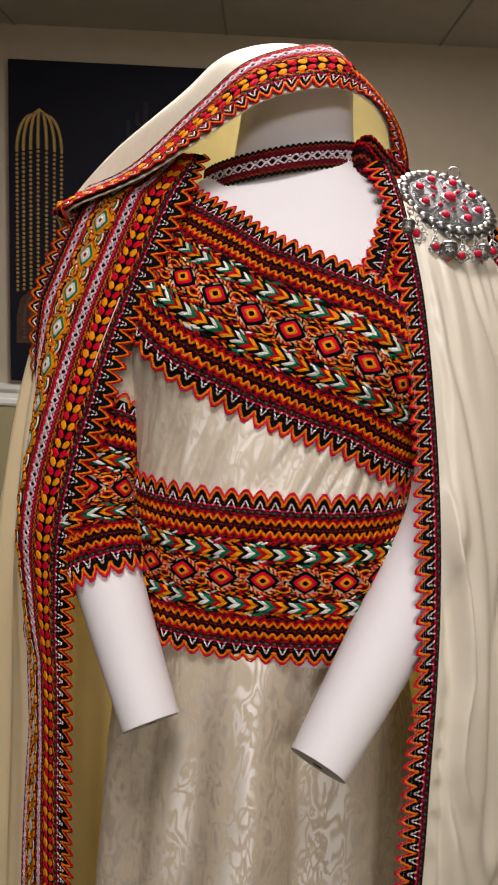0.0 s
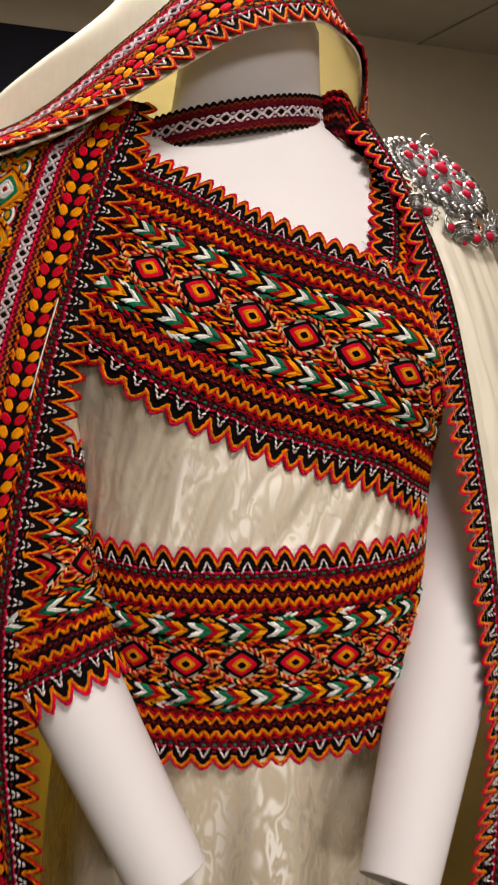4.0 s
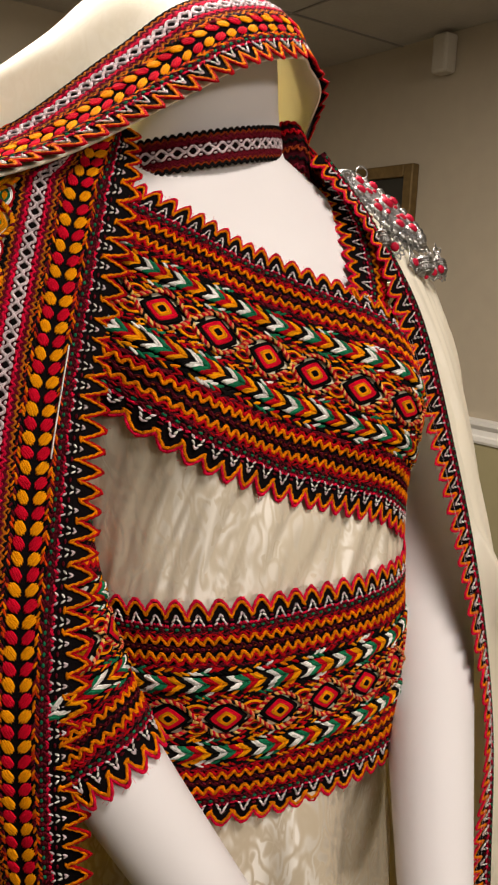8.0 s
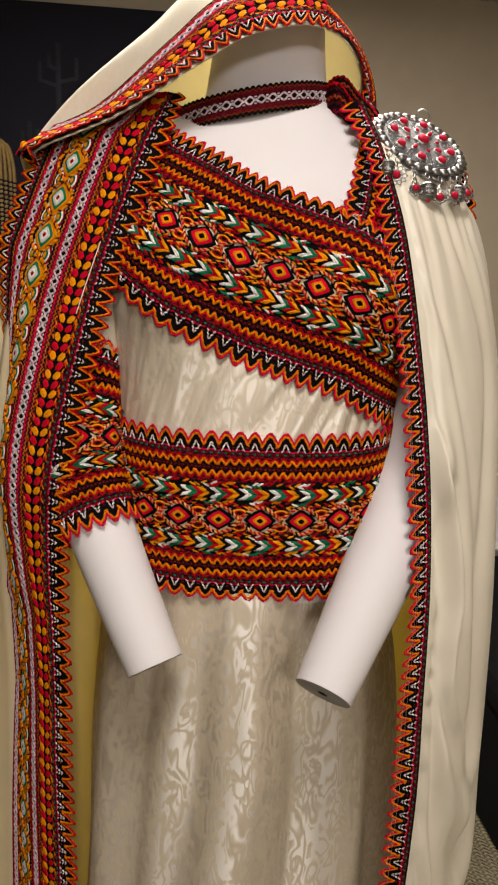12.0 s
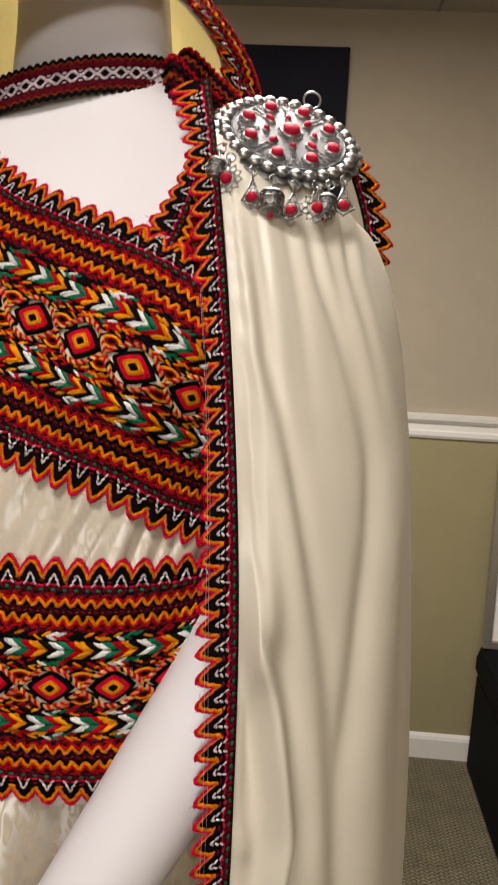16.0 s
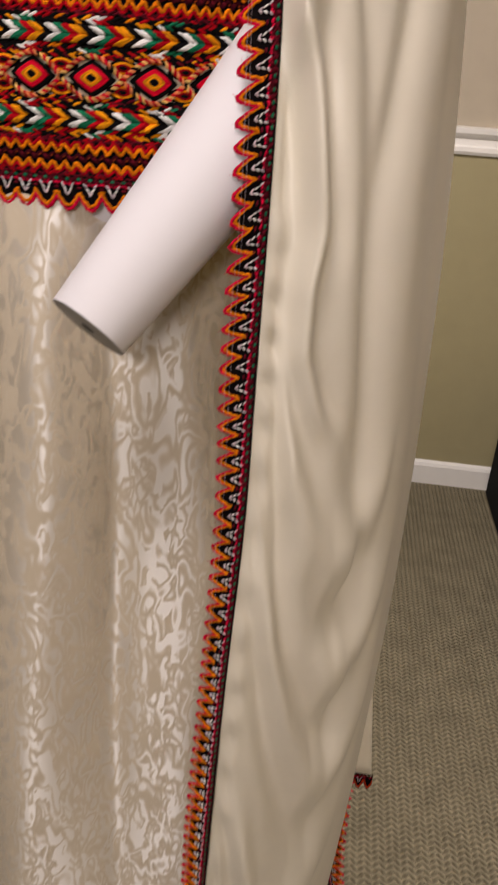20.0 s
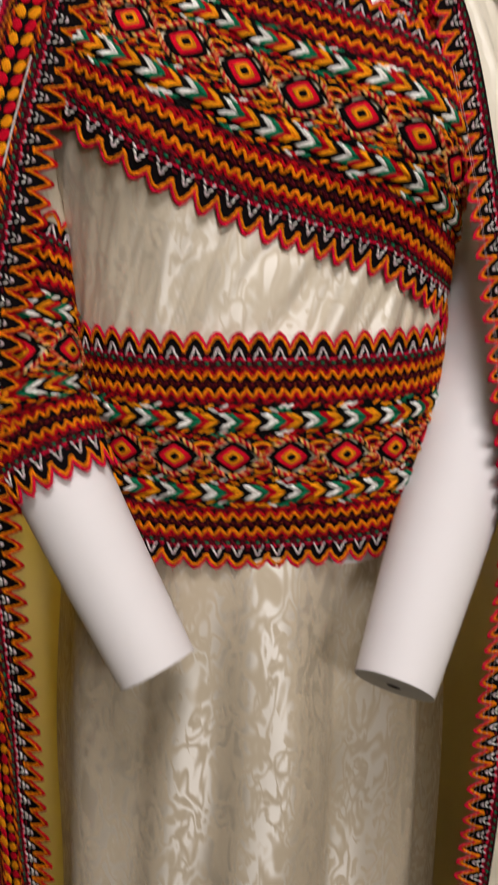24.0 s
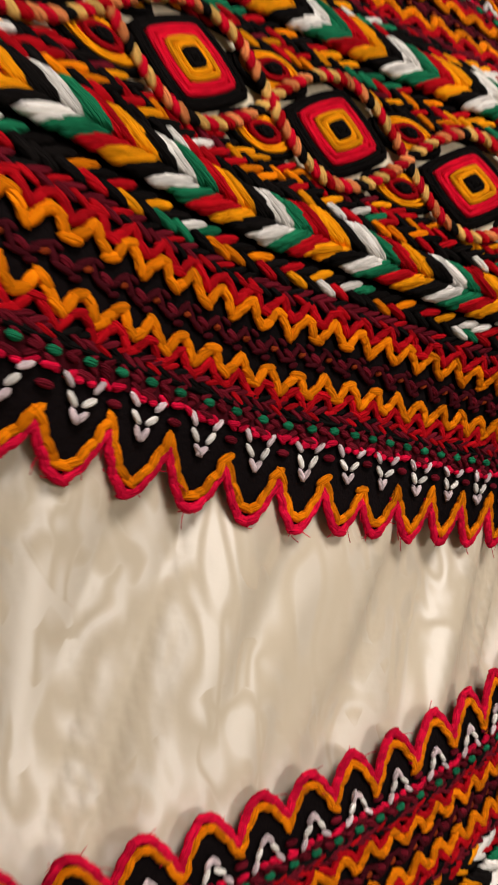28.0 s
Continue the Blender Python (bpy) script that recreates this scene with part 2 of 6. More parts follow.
def box(bm, x0, x1, y0, y1, z0, z1, bevel=0.0):
    r = bmesh.ops.create_cube(bm, size=1.0, matrix=Matrix.LocRotScale(((x0 + x1) / 2, (y0 + y1) / 2, (z0 + z1) / 2), None, (x1 - x0, y1 - y0, z1 - z0)))
    if bevel:
        es = list({e for v in r["verts"] for e in v.link_edges})
        bmesh.ops.bevel(bm, geom=es, offset=bevel, segments=2, profile=0.5, affect="EDGES")
    return bm


def boxed(name, x0, x1, y0, y1, z0, z1, material, parent=None, label="", bevel=0.0):
    return part(name, box(bmesh.new(), x0, x1, y0, y1, z0, z1, bevel), material, parent, label)


def spline(points, n):
    """n points on a Catmull-Rom curve through the given ones, evenly by parameter."""
    p = np.array(points, float)
    p = np.vstack([2 * p[0] - p[1], p, 2 * p[-1] - p[-2]])
    t = np.linspace(0, len(p) - 3 - 1e-9, n)
    i = t.astype(int)
    f = (t - i)[:, None]
    a, b, c, d = p[i], p[i + 1], p[i + 2], p[i + 3]
    return 0.5 * (2 * b + (c - a) * f + (2 * a - 5 * b + 4 * c - d) * f**2 + (3 * b - a - 3 * c + d) * f**3)


def evened(curve, n):
    """The same curve, evenly spaced by length."""
    c = np.array(curve, float)
    s = np.concatenate([[0], np.cumsum(np.linalg.norm(np.diff(c, axis=0), axis=1))])
    u = np.linspace(0, s[-1], n)
    return np.stack([np.interp(u, s, c[:, k]) for k in range(c.shape[1])], 1)


def surface(rows, nu, nv):
    """A smooth grid, nu by nv, through a few rows of control points."""
    a = np.stack([spline(r, nv) for r in rows])
    return np.stack([spline(a[:, j], nu) for j in range(nv)], 1)


def grid_faces(n, m):
    return [(i * m + j, i * m + j + 1, (i + 1) * m + j + 1, (i + 1) * m + j) for i in range(n - 1) for j in range(m - 1)]


def cloth(name, grid, material, parent=None, thick=0.0016, label="", inner=None):
    n, m, _ = grid.shape
    ob = mesh_object(name, grid.reshape(-1, 3), grid_faces(n, m), [material] + ([inner] if inner else []))
    s = ob.modifiers.new("thickness", "SOLIDIFY")
    s.thickness, s.offset = thick, -1
    if inner:
        s.material_offset = 1
    if parent:
        under(ob, parent, label)
    return ob


RNG = random.Random(7)


class Cloth:
    """A piece of cloth with its own measure: s along it, w across it, h above it, all in metres."""

    def __init__(self, grid, flip=False, square=False):
        g = np.array(grid, float)
        mid = g[:, g.shape[1] // 2]
        seg = np.linalg.norm(np.diff(mid, axis=0), axis=1)
        self.s = np.concatenate([[0], np.cumsum(seg)])
        self.length = self.s[-1]
        self.width = float(np.mean(np.linalg.norm(np.diff(g, axis=1), axis=2).sum(1)))
        du, dv = np.gradient(g, axis=0), np.gradient(g, axis=1)
        nn = np.cross(du, dv)
        nn /= np.linalg.norm(nn, axis=2)[..., None] + 1e-12
        self.g, self.nn = g, -nn if flip else nn
        self.skew = None
        if square:
            # lines across the cloth meet its run at right angles
            j = g.shape[1] // 2
            k = (du[:, j] * dv[:, j]).sum(1) / np.linalg.norm(du[:, j], axis=1) / np.linalg.norm(dv[:, j], axis=1)
            self.skew = np.convolve(np.pad(k, 8, "edge"), np.ones(17) / 17, "valid")

    def at(self, q):
        q = np.asarray(q, float)
        n, m, _ = self.g.shape
        along = q[:, 0]
        if self.skew is not None:
            along = along - np.interp(along, self.s, self.skew) * (q[:, 1] - self.width / 2)
        i = np.interp(along, self.s, np.arange(n))
        j = np.clip(q[:, 1] / self.width, -0.2, 1.2) * (m - 1)
        i0, j0 = np.clip(i.astype(int), 0, n - 2), np.clip(np.floor(j).astype(int), 0, m - 2)
        fi, fj = (i - i0)[:, None], (j - j0)[:, None]

        def pick(a):
            return a[i0, j0] * (1 - fi) * (1 - fj) + a[i0 + 1, j0] * fi * (1 - fj) + a[i0, j0 + 1] * (1 - fi) * fj + a[i0 + 1, j0 + 1] * fi * fj
        return pick(self.g) + pick(self.nn) * q[:, 2:3]


class Work:
    """Collects the stitches of one part on a piece of cloth."""

    def __init__(self, cl):
        self.cl, self.v, self.f, self.k, self.m, self.uv = cl, [], [], [], [], []
        self.n = 0

    def slot(self, material):
        if material not in self.m:
            self.m.append(material)
        return self.m.index(material)

    def add(self, v, f, material, uv=None):
        self.v.append(v)
        self.uv.append(v[:, :2] if uv is None else uv)
        self.f += [tuple(i + self.n for i in q) for q in f]
        self.k += [self.slot(material)] * len(f)
        self.n += len(v)

    def cord(self, path, r, material, sides=5, flat=0.8):
        """A round cord along a path of (s, w, h)."""
        p = np.asarray(path, float)
        d = np.gradient(p[:, :2], axis=0)
        d /= np.linalg.norm(d, axis=1)[:, None] + 1e-12
        a = np.linspace(0, 2 * np.pi, sides, endpoint=False)
        side = np.stack([-d[:, 1], d[:, 0]], 1)
        v = np.zeros((len(p), sides, 3))
        v[:, :, :2] = p[:, None, :2] + side[:, None] * (np.cos(a) * r)[None, :, None]
        v[:, :, 2] = p[:, None, 2] + (np.sin(a) * r * flat)[None]
        f = [(i * sides + j, i * sides + (j + 1) % sides, (i + 1) * sides + (j + 1) % sides, (i + 1) * sides + j) for i in range(len(p) - 1) for j in range(sides)]
        f += [tuple(range(sides))[::-1], tuple((len(p) - 1) * sides + j for j in range(sides))]
        run = np.concatenate([[0], np.cumsum(np.linalg.norm(np.diff(p, axis=0), axis=1))])
        uv = np.stack(np.broadcast_arrays(run[:, None], (a * r)[None, :]), 2).reshape(-1, 2)
        self.add(v.reshape(-1, 3), f, material, uv)

    def stitched(self, path, r, material, step=0.0030, long=2.0, slant=0.30):
        """A cord of short overlapping stitches along a path of (s, w, h)."""
        p = np.asarray(path, float)
        run = np.concatenate([[0], np.cumsum(np.linalg.norm(np.diff(p[:, :2], axis=0), axis=1))])
        n = max(2, int(run[-1] / step))
        t = (np.arange(n) + 0.5) * run[-1] / n
        c = [np.interp(t, run, p[:, k]) for k in range(3)]
        e = 0.0006
        d = [np.interp(t + e, run, p[:, k]) - np.interp(t - e, run, p[:, k]) for k in range(2)]
        ang = np.arctan2(d[1], d[0])
        for i in range(n):
            self.seed(c[0][i], c[1][i], c[2][i] + RNG.uniform(0, 0.0003), ang[i] + slant * (1 if i % 2 else -1) * RNG.uniform(0.4, 1), step * long, r * 2.1, r * 1.9, material)

    def seed(self, s, w, h, ang, length, wide, high, material, taper=0.0):
        """One plump stitch or strand, lying at an angle on the cloth."""
        prof = ((-0.5, 0.0), (-0.3, 0.8), (0.05, 1.0), (0.34, 0.75), (0.5, 0.0))
        c, sn = np.cos(ang), np.sin(ang)
        v = []
        for x, rr in prof:
            if rr == 0:
                v.append((x * length, 0, 0))
                continue
            for k in range(6):
                a = k * np.pi / 3
                v.append((x * length, np.cos(a) * rr * wide / 2 * (1 + taper * x), np.sin(a) * rr * high / 2))
        v = np.array(v)
        o = RNG.random()
        uv = np.stack([v[:, 0] + o, v[:, 1] * 1.3 + v[:, 2] * 0.4 + o], 1)
        q = np.stack([s + v[:, 0] * c - v[:, 1] * sn, w + v[:, 0] * sn + v[:, 1] * c, h + v[:, 2]], 1)
        f = [(0, 1 + (k + 1) % 6, 1 + k) for k in range(6)]
        for r in range(2):
            f += [(1 + r * 6 + k, 1 + r * 6 + (k + 1) % 6, 7 + r * 6 + (k + 1) % 6, 7 + r * 6 + k) for k in range(6)]
        f += [(13 + k, 13 + (k + 1) % 6, 19) for k in range(6)]
        self.add(q, f, material, uv)

    def sheet(self, ss, w0, w1, h, material, nw=3):
        """A flat strip between w0(s) and w1(s)."""
        ss = np.asarray(ss, float)
        t = np.linspace(0, 1, nw)
        w = np.asarray(w0)[:, None] * (1 - t) + np.asarray(w1)[:, None] * t
        v = np.stack([np.repeat(ss[:, None], nw, 1), w, np.full_like(w, h)], 2).reshape(-1, 3)
        self.add(v, grid_faces(len(ss), nw), material)

    def done(self, name, parent, label=""):
        q = np.vstack(self.v)
        ob = mesh_object(name, self.cl.at(q), self.f, self.m, self.k, uv=np.vstack(self.uv))
        return under(ob, parent, label)




def zigzag_row(cl, parent, w, amp, period, r, material, s0=0.0, s1=None, h=0.0012, name="zigzag_cord", rounded=0.5):
    s1 = cl.length if s1 is None else s1
    n = max(12, int((s1 - s0) / period * 10))
    s = np.linspace(s0, s1, n)
    ph = s / period + 0.08 * np.sin(s * 37)
    tri = 2 * np.abs(2 * (ph % 1) - 1) - 1
    y = tri * (1 - rounded) + np.sin(tri * np.pi / 2) * rounded
    k = Work(cl)
    path = np.stack([s, w + amp * y, np.full_like(s, h)], 1)
    if material is BLACK:
        k.cord(path, r, material)
    else:
        k.stitched(path, r, material, 0.0023, long=2.1)
    return tagged(k.done(name, parent), kind="stuff")


def rope_row(cl, parent, w, r, colours, s0=0.0, s1=None, pitch=0.0036, h=0.0014, name="twisted_cord", ply=2, label=""):
    """A row of two plies of slanting strands in changing colours."""
    s1 = cl.length if s1 is None else s1
    k = Work(cl)
    i, s = 0, s0 + pitch / 2
    while s < s1:
        for p in range(ply):
            sg = 1 if p else -1
            off = sg * r * 0.55 if ply > 1 else 0.0
            c = colours[(i + p * 2 + RNG.choice((0, 0, 0, 1))) % len(colours)]
            k.seed(s + RNG.uniform(-0.15, 0.15) * pitch + (pitch / 2 if p else 0), w + off + RNG.uniform(-0.1, 0.1) * r, h, sg * 0.42 + RNG.uniform(-0.12, 0.12), pitch * 1.9, r * 1.25, r * 1.3, c)
        i += 1
        s += pitch
    return tagged(k.done(name, parent, label), kind="stuff")


def chevron_braid(cl, parent, w, half, s0=0.0, s1=None, period=0.021, flip=False, h=0.0022):
    """A plaited braid whose strands make arrowheads in white, green, red, yellow and black."""
    s1 = cl.length if s1 is None else s1
    order = (WHITE, GREEN, RED, YELLOW, BLACK)
    k = Work(cl)
    step = period / len(order)
    i, s = RNG.randrange(5), s0
    dirn = -1 if flip else 1
    while s < s1:
        c = order[i % 5] if dirn > 0 else order[-i % 5]
        for sg in (-1, 1):
            ln = half * 2.35
            a = np.pi - sg * 0.50 if dirn > 0 else sg * 0.50
            aa = a + RNG.uniform(-0.06, 0.06)
            for b in (-0.33, 0.0, 0.33):
                k.seed(s - dirn * ln * 0.36 + (b * 0.95 + RNG.uniform(-0.10, 0.10)) * step, w + sg * half * 0.52, h + 0.0003 - abs(b) * 0.001 + RNG.uniform(0, 0.0004), aa + RNG.uniform(-0.09, 0.09), ln * RNG.uniform(0.86, 1.08), step * RNG.uniform(0.44, 0.60), RNG.uniform(0.0028, 0.0038), c)
        i += 1
        s += step
    return tagged(k.done("chevron_braid", parent, "plaited braid with white, green, red and yellow arrowheads"), kind="stuff")


def scallop_edge(cl, parent, tip, inn, period, s0=0.0, s1=None, pointed=0.5, depth=0.42, outer=CRIMSON, mid=ORANGE, rr=0.0009, v_on=True, dots=True, jitter=0.1):
    """An edge of waves: an outer and an inner cord, black teeth, a white vee in each, maroon ground and green knots."""
    s1 = cl.length if s1 is None else s1
    sg = 1 if inn > tip else -1
    tot = abs(inn - tip)
    valley = tip + sg * tot * depth
    n = max(30, int((s1 - s0) / period * 14))
    s = np.linspace(s0, s1, n)
    ph = s / period + jitter * np.sin(s * 23) + jitter * 0.7 * np.sin(s * 71 + 1)
    tri = np.abs(2 * (ph % 1) - 1)
    y = (tri * 0.8 + 0.2 * tri**2) * pointed + tri**1.75 * (1 - pointed)
    y = y * (1 + 0.12 * np.sin(s * 61 + 2) + 0.08 * np.sin(s * 143))
    edge = tip + (valley - tip) * y
    k = Work(cl)
    k.sheet(s, edge, np.full_like(s, inn), 0.0006, NIGHT, 4)
    k.sheet(s, np.full_like(s, tip + sg * tot * 0.78), np.full_like(s, inn), 0.0011, TAPE, 2)
    back = k.done("scalloped_tape", parent, "black and maroon tape with a wavy edge")
    k = Work(cl)
    k.stitched(np.stack([s, edge, np.full_like(s, 0.0011)], 1), rr * 1.0, outer, 0.0019, long=2.6, slant=0.22)
    k.stitched(np.stack([s, edge + sg * rr * 2.3, np.full_like(s, 0.0013)], 1), rr * 0.92, mid, 0.0022, long=2.3)
    q = s0 + 0.002
    while q < s1 - 0.002:
        e, ang, ln = np.interp(q, s, edge), RNG.uniform(-1.2, 1.2), RNG.uniform(0.0014, 0.0042)
        u = np.linspace(0, 1, 4)
        bend = ang + RNG.uniform(-0.9, 0.9) * u
        k.cord(np.stack([q + ln * u * np.sin(bend), e - sg * ln * u * np.cos(bend), 0.0012 + RNG.uniform(0, 0.5) * ln * u], 1), 0.00011, outer, 3)
        q += RNG.uniform(0.0012, 0.0042)
    tagged(k.done("wavy_cord", parent, "red and orange wavy cord"), kind="stuff")
    if v_on:
        k = Work(cl)
        vtop, vbot = tip + sg * tot * 0.47, tip + sg * tot * 0.76
        for q in range(int(np.ceil(ph[0] - 0.5)), int(ph[-1] + 0.5)):
            c, e = np.interp(q, ph, s), np.interp(q + 0.5, ph, s)
            if s0 + period * 0.45 < e < s1 - period * 0.45:
                for sd in (-1, 1):
                    for u, stitch in ((0.08, PALE), (0.50, WHITE), (0.95, PALE)):
                        k.seed(e + sd * period * (0.03 + 0.20 * u) + RNG.uniform(-0.02, 0.02) * period, vtop + (vbot - vtop) * u, 0.0017, sg * sd * 0.9 + RNG.uniform(-0.3, 0.3), period * 0.26, rr * 1.35, rr * 1.4, stitch)
                    k.seed(e + sd * period * 0.09, vbot, 0.0016, 0.0, period * 0.15, rr * 1.5, rr * 1.4, CRIMSON)
                k.seed(e, vbot + sg * tot * 0.04, 0.0015, 0.2, period * 0.34, rr * 1.6, rr * 1.4, MAROON)
            if s0 + period * 0.45 < c < s1 - period * 0.45:
                k.seed(c, vbot - sg * tot * 0.10, 0.0015, 0.0, period * 0.26, rr * 1.6, rr * 1.5, MAROON)
                k.seed(c, vbot + sg * tot * 0.04, 0.0016, -0.2, period * 0.26, rr * 1.5, rr * 1.4, CRIMSON)
            if dots:
                for mid_s in (c, e):
                    if s0 + period * 0.4 < mid_s < s1 - period * 0.4:
                        k.seed(mid_s, tip + sg * tot * 0.91, 0.0017, 0.0, period * 0.22, rr * 1.8, rr * 1.6, GREEN)
                        k.seed(mid_s + period * 0.25, tip + sg * tot * 0.90, 0.0016, 0.3, period * 0.22, rr * 1.5, rr * 1.5, MAROON)
        q = s0 + period * 0.3
        while q < s1 - period * 0.3:
            for f, stitch in ((0.79, CRIMSON), (0.85, MAROON), (0.95, MAROON)):
                if RNG.random() < 0.8:
                    k.seed(q + RNG.uniform(-0.05, 0.05) * period, tip + sg * tot * (f + RNG.uniform(-0.015, 0.015)), 0.0014, RNG.choice((-0.6, 0.6)), period * 0.24, rr * 1.35, rr * 1.2, stitch)
            q += period * 0.25
        k.cord(np.stack([s, np.full_like(s, tip + sg * tot * 0.985), np.full_like(s, 0.0012)], 1), rr * 0.8, BLACK)
        if k.v:
            tagged(k.done("vee_stitches", parent, "white vee stitches with small green knots"), kind="stuff")
    return back


def diamond(cl, parent, s, w, ls, lw, rings, name="diamond", power=1.72):
    """A stitched lozenge: rings of laid cord on a flat ground, each ring a little higher."""
    k = Work(cl)
    n = 24
    a = np.linspace(0, 2 * np.pi, n + 1)
    px = np.sign(np.cos(a)) * np.abs(np.cos(a)) ** power * ls
    py = np.sign(np.sin(a)) * np.abs(np.sin(a)) ** power * lw
    for i, (frac, material) in enumerate(rings):
        hh = 0.0010 + 0.0005 * min(i, 3)
        top = np.stack([s + px[:n] * frac, w + py[:n] * frac, np.full(n, hh)], 1)
        low = np.stack([s + px[:n] * frac * 1.05, w + py[:n] * frac * 1.05, np.full(n, hh - 0.0008)], 1)
        mid = np.array([[s, w, hh + 0.0003]])
        f = [(q, (q + 1) % n, 2 * n) for q in range(n)] + [(n + q, n + (q + 1) % n, (q + 1) % n, q) for q in range(n)]
        k.add(np.vstack([top, low, mid]), f, material)
        inner = rings[i + 1][0] if i + 1 < len(rings) else 0.0
        wide = (frac - inner) * min(ls, lw)
        turns = 2 if wide > 0.0013 else 1
        for c in range(turns):
            q = frac - (frac - inner) * (c + 0.5) / turns
            k.cord(np.stack([s + px * q, w + py * q, np.full(n + 1, hh + 0.0004)], 1), wide / turns * 0.60, material, 5, 0.9)
    return k.done(name, parent)


def diamond_row(cl, parent, w, lw, period, rings, half_rings, link, s0=0.0, s1=None, phase=0.5, tight=False):
    s1 = cl.length if s1 is None else s1
    ss = np.linspace(s0, s1, max(8, int((s1 - s0) / 0.006)))
    k = Work(cl)
    k.sheet(ss, np.full_like(ss, w - lw * 0.95), np.full_like(ss, w + lw * 0.95), 0.0003, CREAM)
    k.done("ground_tape", parent, "cream cotton tape")
    s = s0 + period * phase
    i = 0
    while s < s1 - period * 0.2:
        diamond(cl, parent, s, w, period * (0.38 if tight else 0.43), lw * 0.92, rings)
        if s + period * 0.5 < s1:
            for sg in (-1, 1):
                diamond(cl, parent, s + period * 0.5, w + sg * lw * 0.60, period * 0.27, lw * 0.42, half_rings, "half_diamond", 1.15)
        s += period
        i += 1
    # two linking cords that cross between the lozenges
    for sg in (-1, 1):
        k = Work(cl)
        step = 0.0021
        t = s0
        j = 0
        while t < s1:
            p = (t - s0) / period - phase
            y = np.cos(p * np.pi)
            yy = sg * (np.sign(y) * abs(y) ** 0.95) * lw * 1.08
            sl = -sg * np.sin(p * np.pi) * np.pi * lw / period
            k.seed(t, w + yy * (1 if tight else 1.08), 0.0026 + (0.0004 if sg > 0 else 0), np.arctan(sl) + 0.55 + RNG.uniform(-0.2, 0.2), step * 2.3, 0.0023, 0.0025, link[j % len(link)])
            t += step / np.sqrt(1 + sl * sl)
            j += 1
        tagged(k.done("linking_cord", parent, "two-coloured twisted cord"), kind="stuff")


class Flat:
    """Cloth that lies flat, to shape one stitch on."""
    length, width, skew = 1.0, 1.0, None

    def at(self, q):
        return np.asarray(q, float)


LEAVES = {}


def leaf_stitch(cl, parent, s, w, ang, length, wide, material):
    """One plump leaf of several threads, laid on the cloth."""
    key = (material.name, RNG.randrange(5))
    if key not in LEAVES:
        k = Work(Flat())
        for b in (-0.29, -0.10, 0.10, 0.29):
            k.seed(RNG.uniform(-0.03, 0.03), b, 0.10 * (1 - abs(b) * 2.2) + RNG.uniform(-0.02, 0.02), -b * 0.05 + RNG.uniform(-0.03, 0.03), 1.02 - abs(b) * 1.15, 0.36, 0.40, material)
        q = np.vstack(k.v)
        me = bpy.data.meshes.new("leaf_stitch")
        me.from_pydata([tuple(v) for v in q], [], k.f)
        me.materials.append(material)
        me.polygons.foreach_set("use_smooth", [True] * len(me.polygons))
        lay = me.uv_layers.new(name="strand")
        idx = np.zeros(len(me.loops), dtype=np.int32)
        me.loops.foreach_get("vertex_index", idx)
        lay.data.foreach_set("uv", (np.vstack(k.uv)[idx] * 0.008).astype(np.float32).ravel())
        LEAVES[key] = me
    e = 0.0015
    p, ps, pw = cl.at([(s, w, 0.0016), (s + e, w, 0.0016), (s, w + e, 0.0016)])
    x = Vector(ps - p).normalized()
    n = x.cross(Vector(pw - p)).normalized()
    y = n.cross(x)
    up_side = Vector(cl.at([(s, w, 0.004)])[0] - p)
    if n.dot(up_side) < 0:
        n = -n
    a, b = x * math.cos(ang) + y * math.sin(ang), y * math.cos(ang) - x * math.sin(ang)
    m = Matrix((a * length, b * wide, n * 0.0042)).transposed().to_4x4()
    m.translation = Vector(p)
    ob = new("leaf_stitch", LEAVES[key])
    ob.parent, ob.matrix_local = parent, m
    return ob


def leaf_row(cl, parent, w, half, period=0.0085, s0=0.0, s1=None, colours=(None, None), phase=0.0, up=1):
    """A black tape with pairs of plump leaf stitches along it, red and orange by turns."""
    s1 = cl.length if s1 is None else s1
    cols = colours if colours[0] else (SCARLET, YELLOW)
    ss = np.linspace(s0, s1, max(8, int((s1 - s0) / 0.006)))
    k = Work(cl)
    k.sheet(ss, np.full_like(ss, w - half), np.full_like(ss, w + half), 0.0008, NIGHT)
    k.done("black_tape", parent)
    s, i = s0 + period * 0.5, 0
    while s < s1:
        for sg in (-1, 1):
            leaf_stitch(cl, parent, s, w + sg * half * 0.47, up * (np.pi - sg * 0.60) + RNG.uniform(-0.12, 0.12), half * RNG.uniform(1.14, 1.26), half * RNG.uniform(0.66, 0.74), cols[i % 2])
        s += period
        i += 1
    for sg in (-1, 1):
        rope_row(cl, parent, w + sg * half * 1.04, 0.0013, (DEEP, BLACK, MAROON, ORANGE), s0, s1, 0.0030, 0.0014)


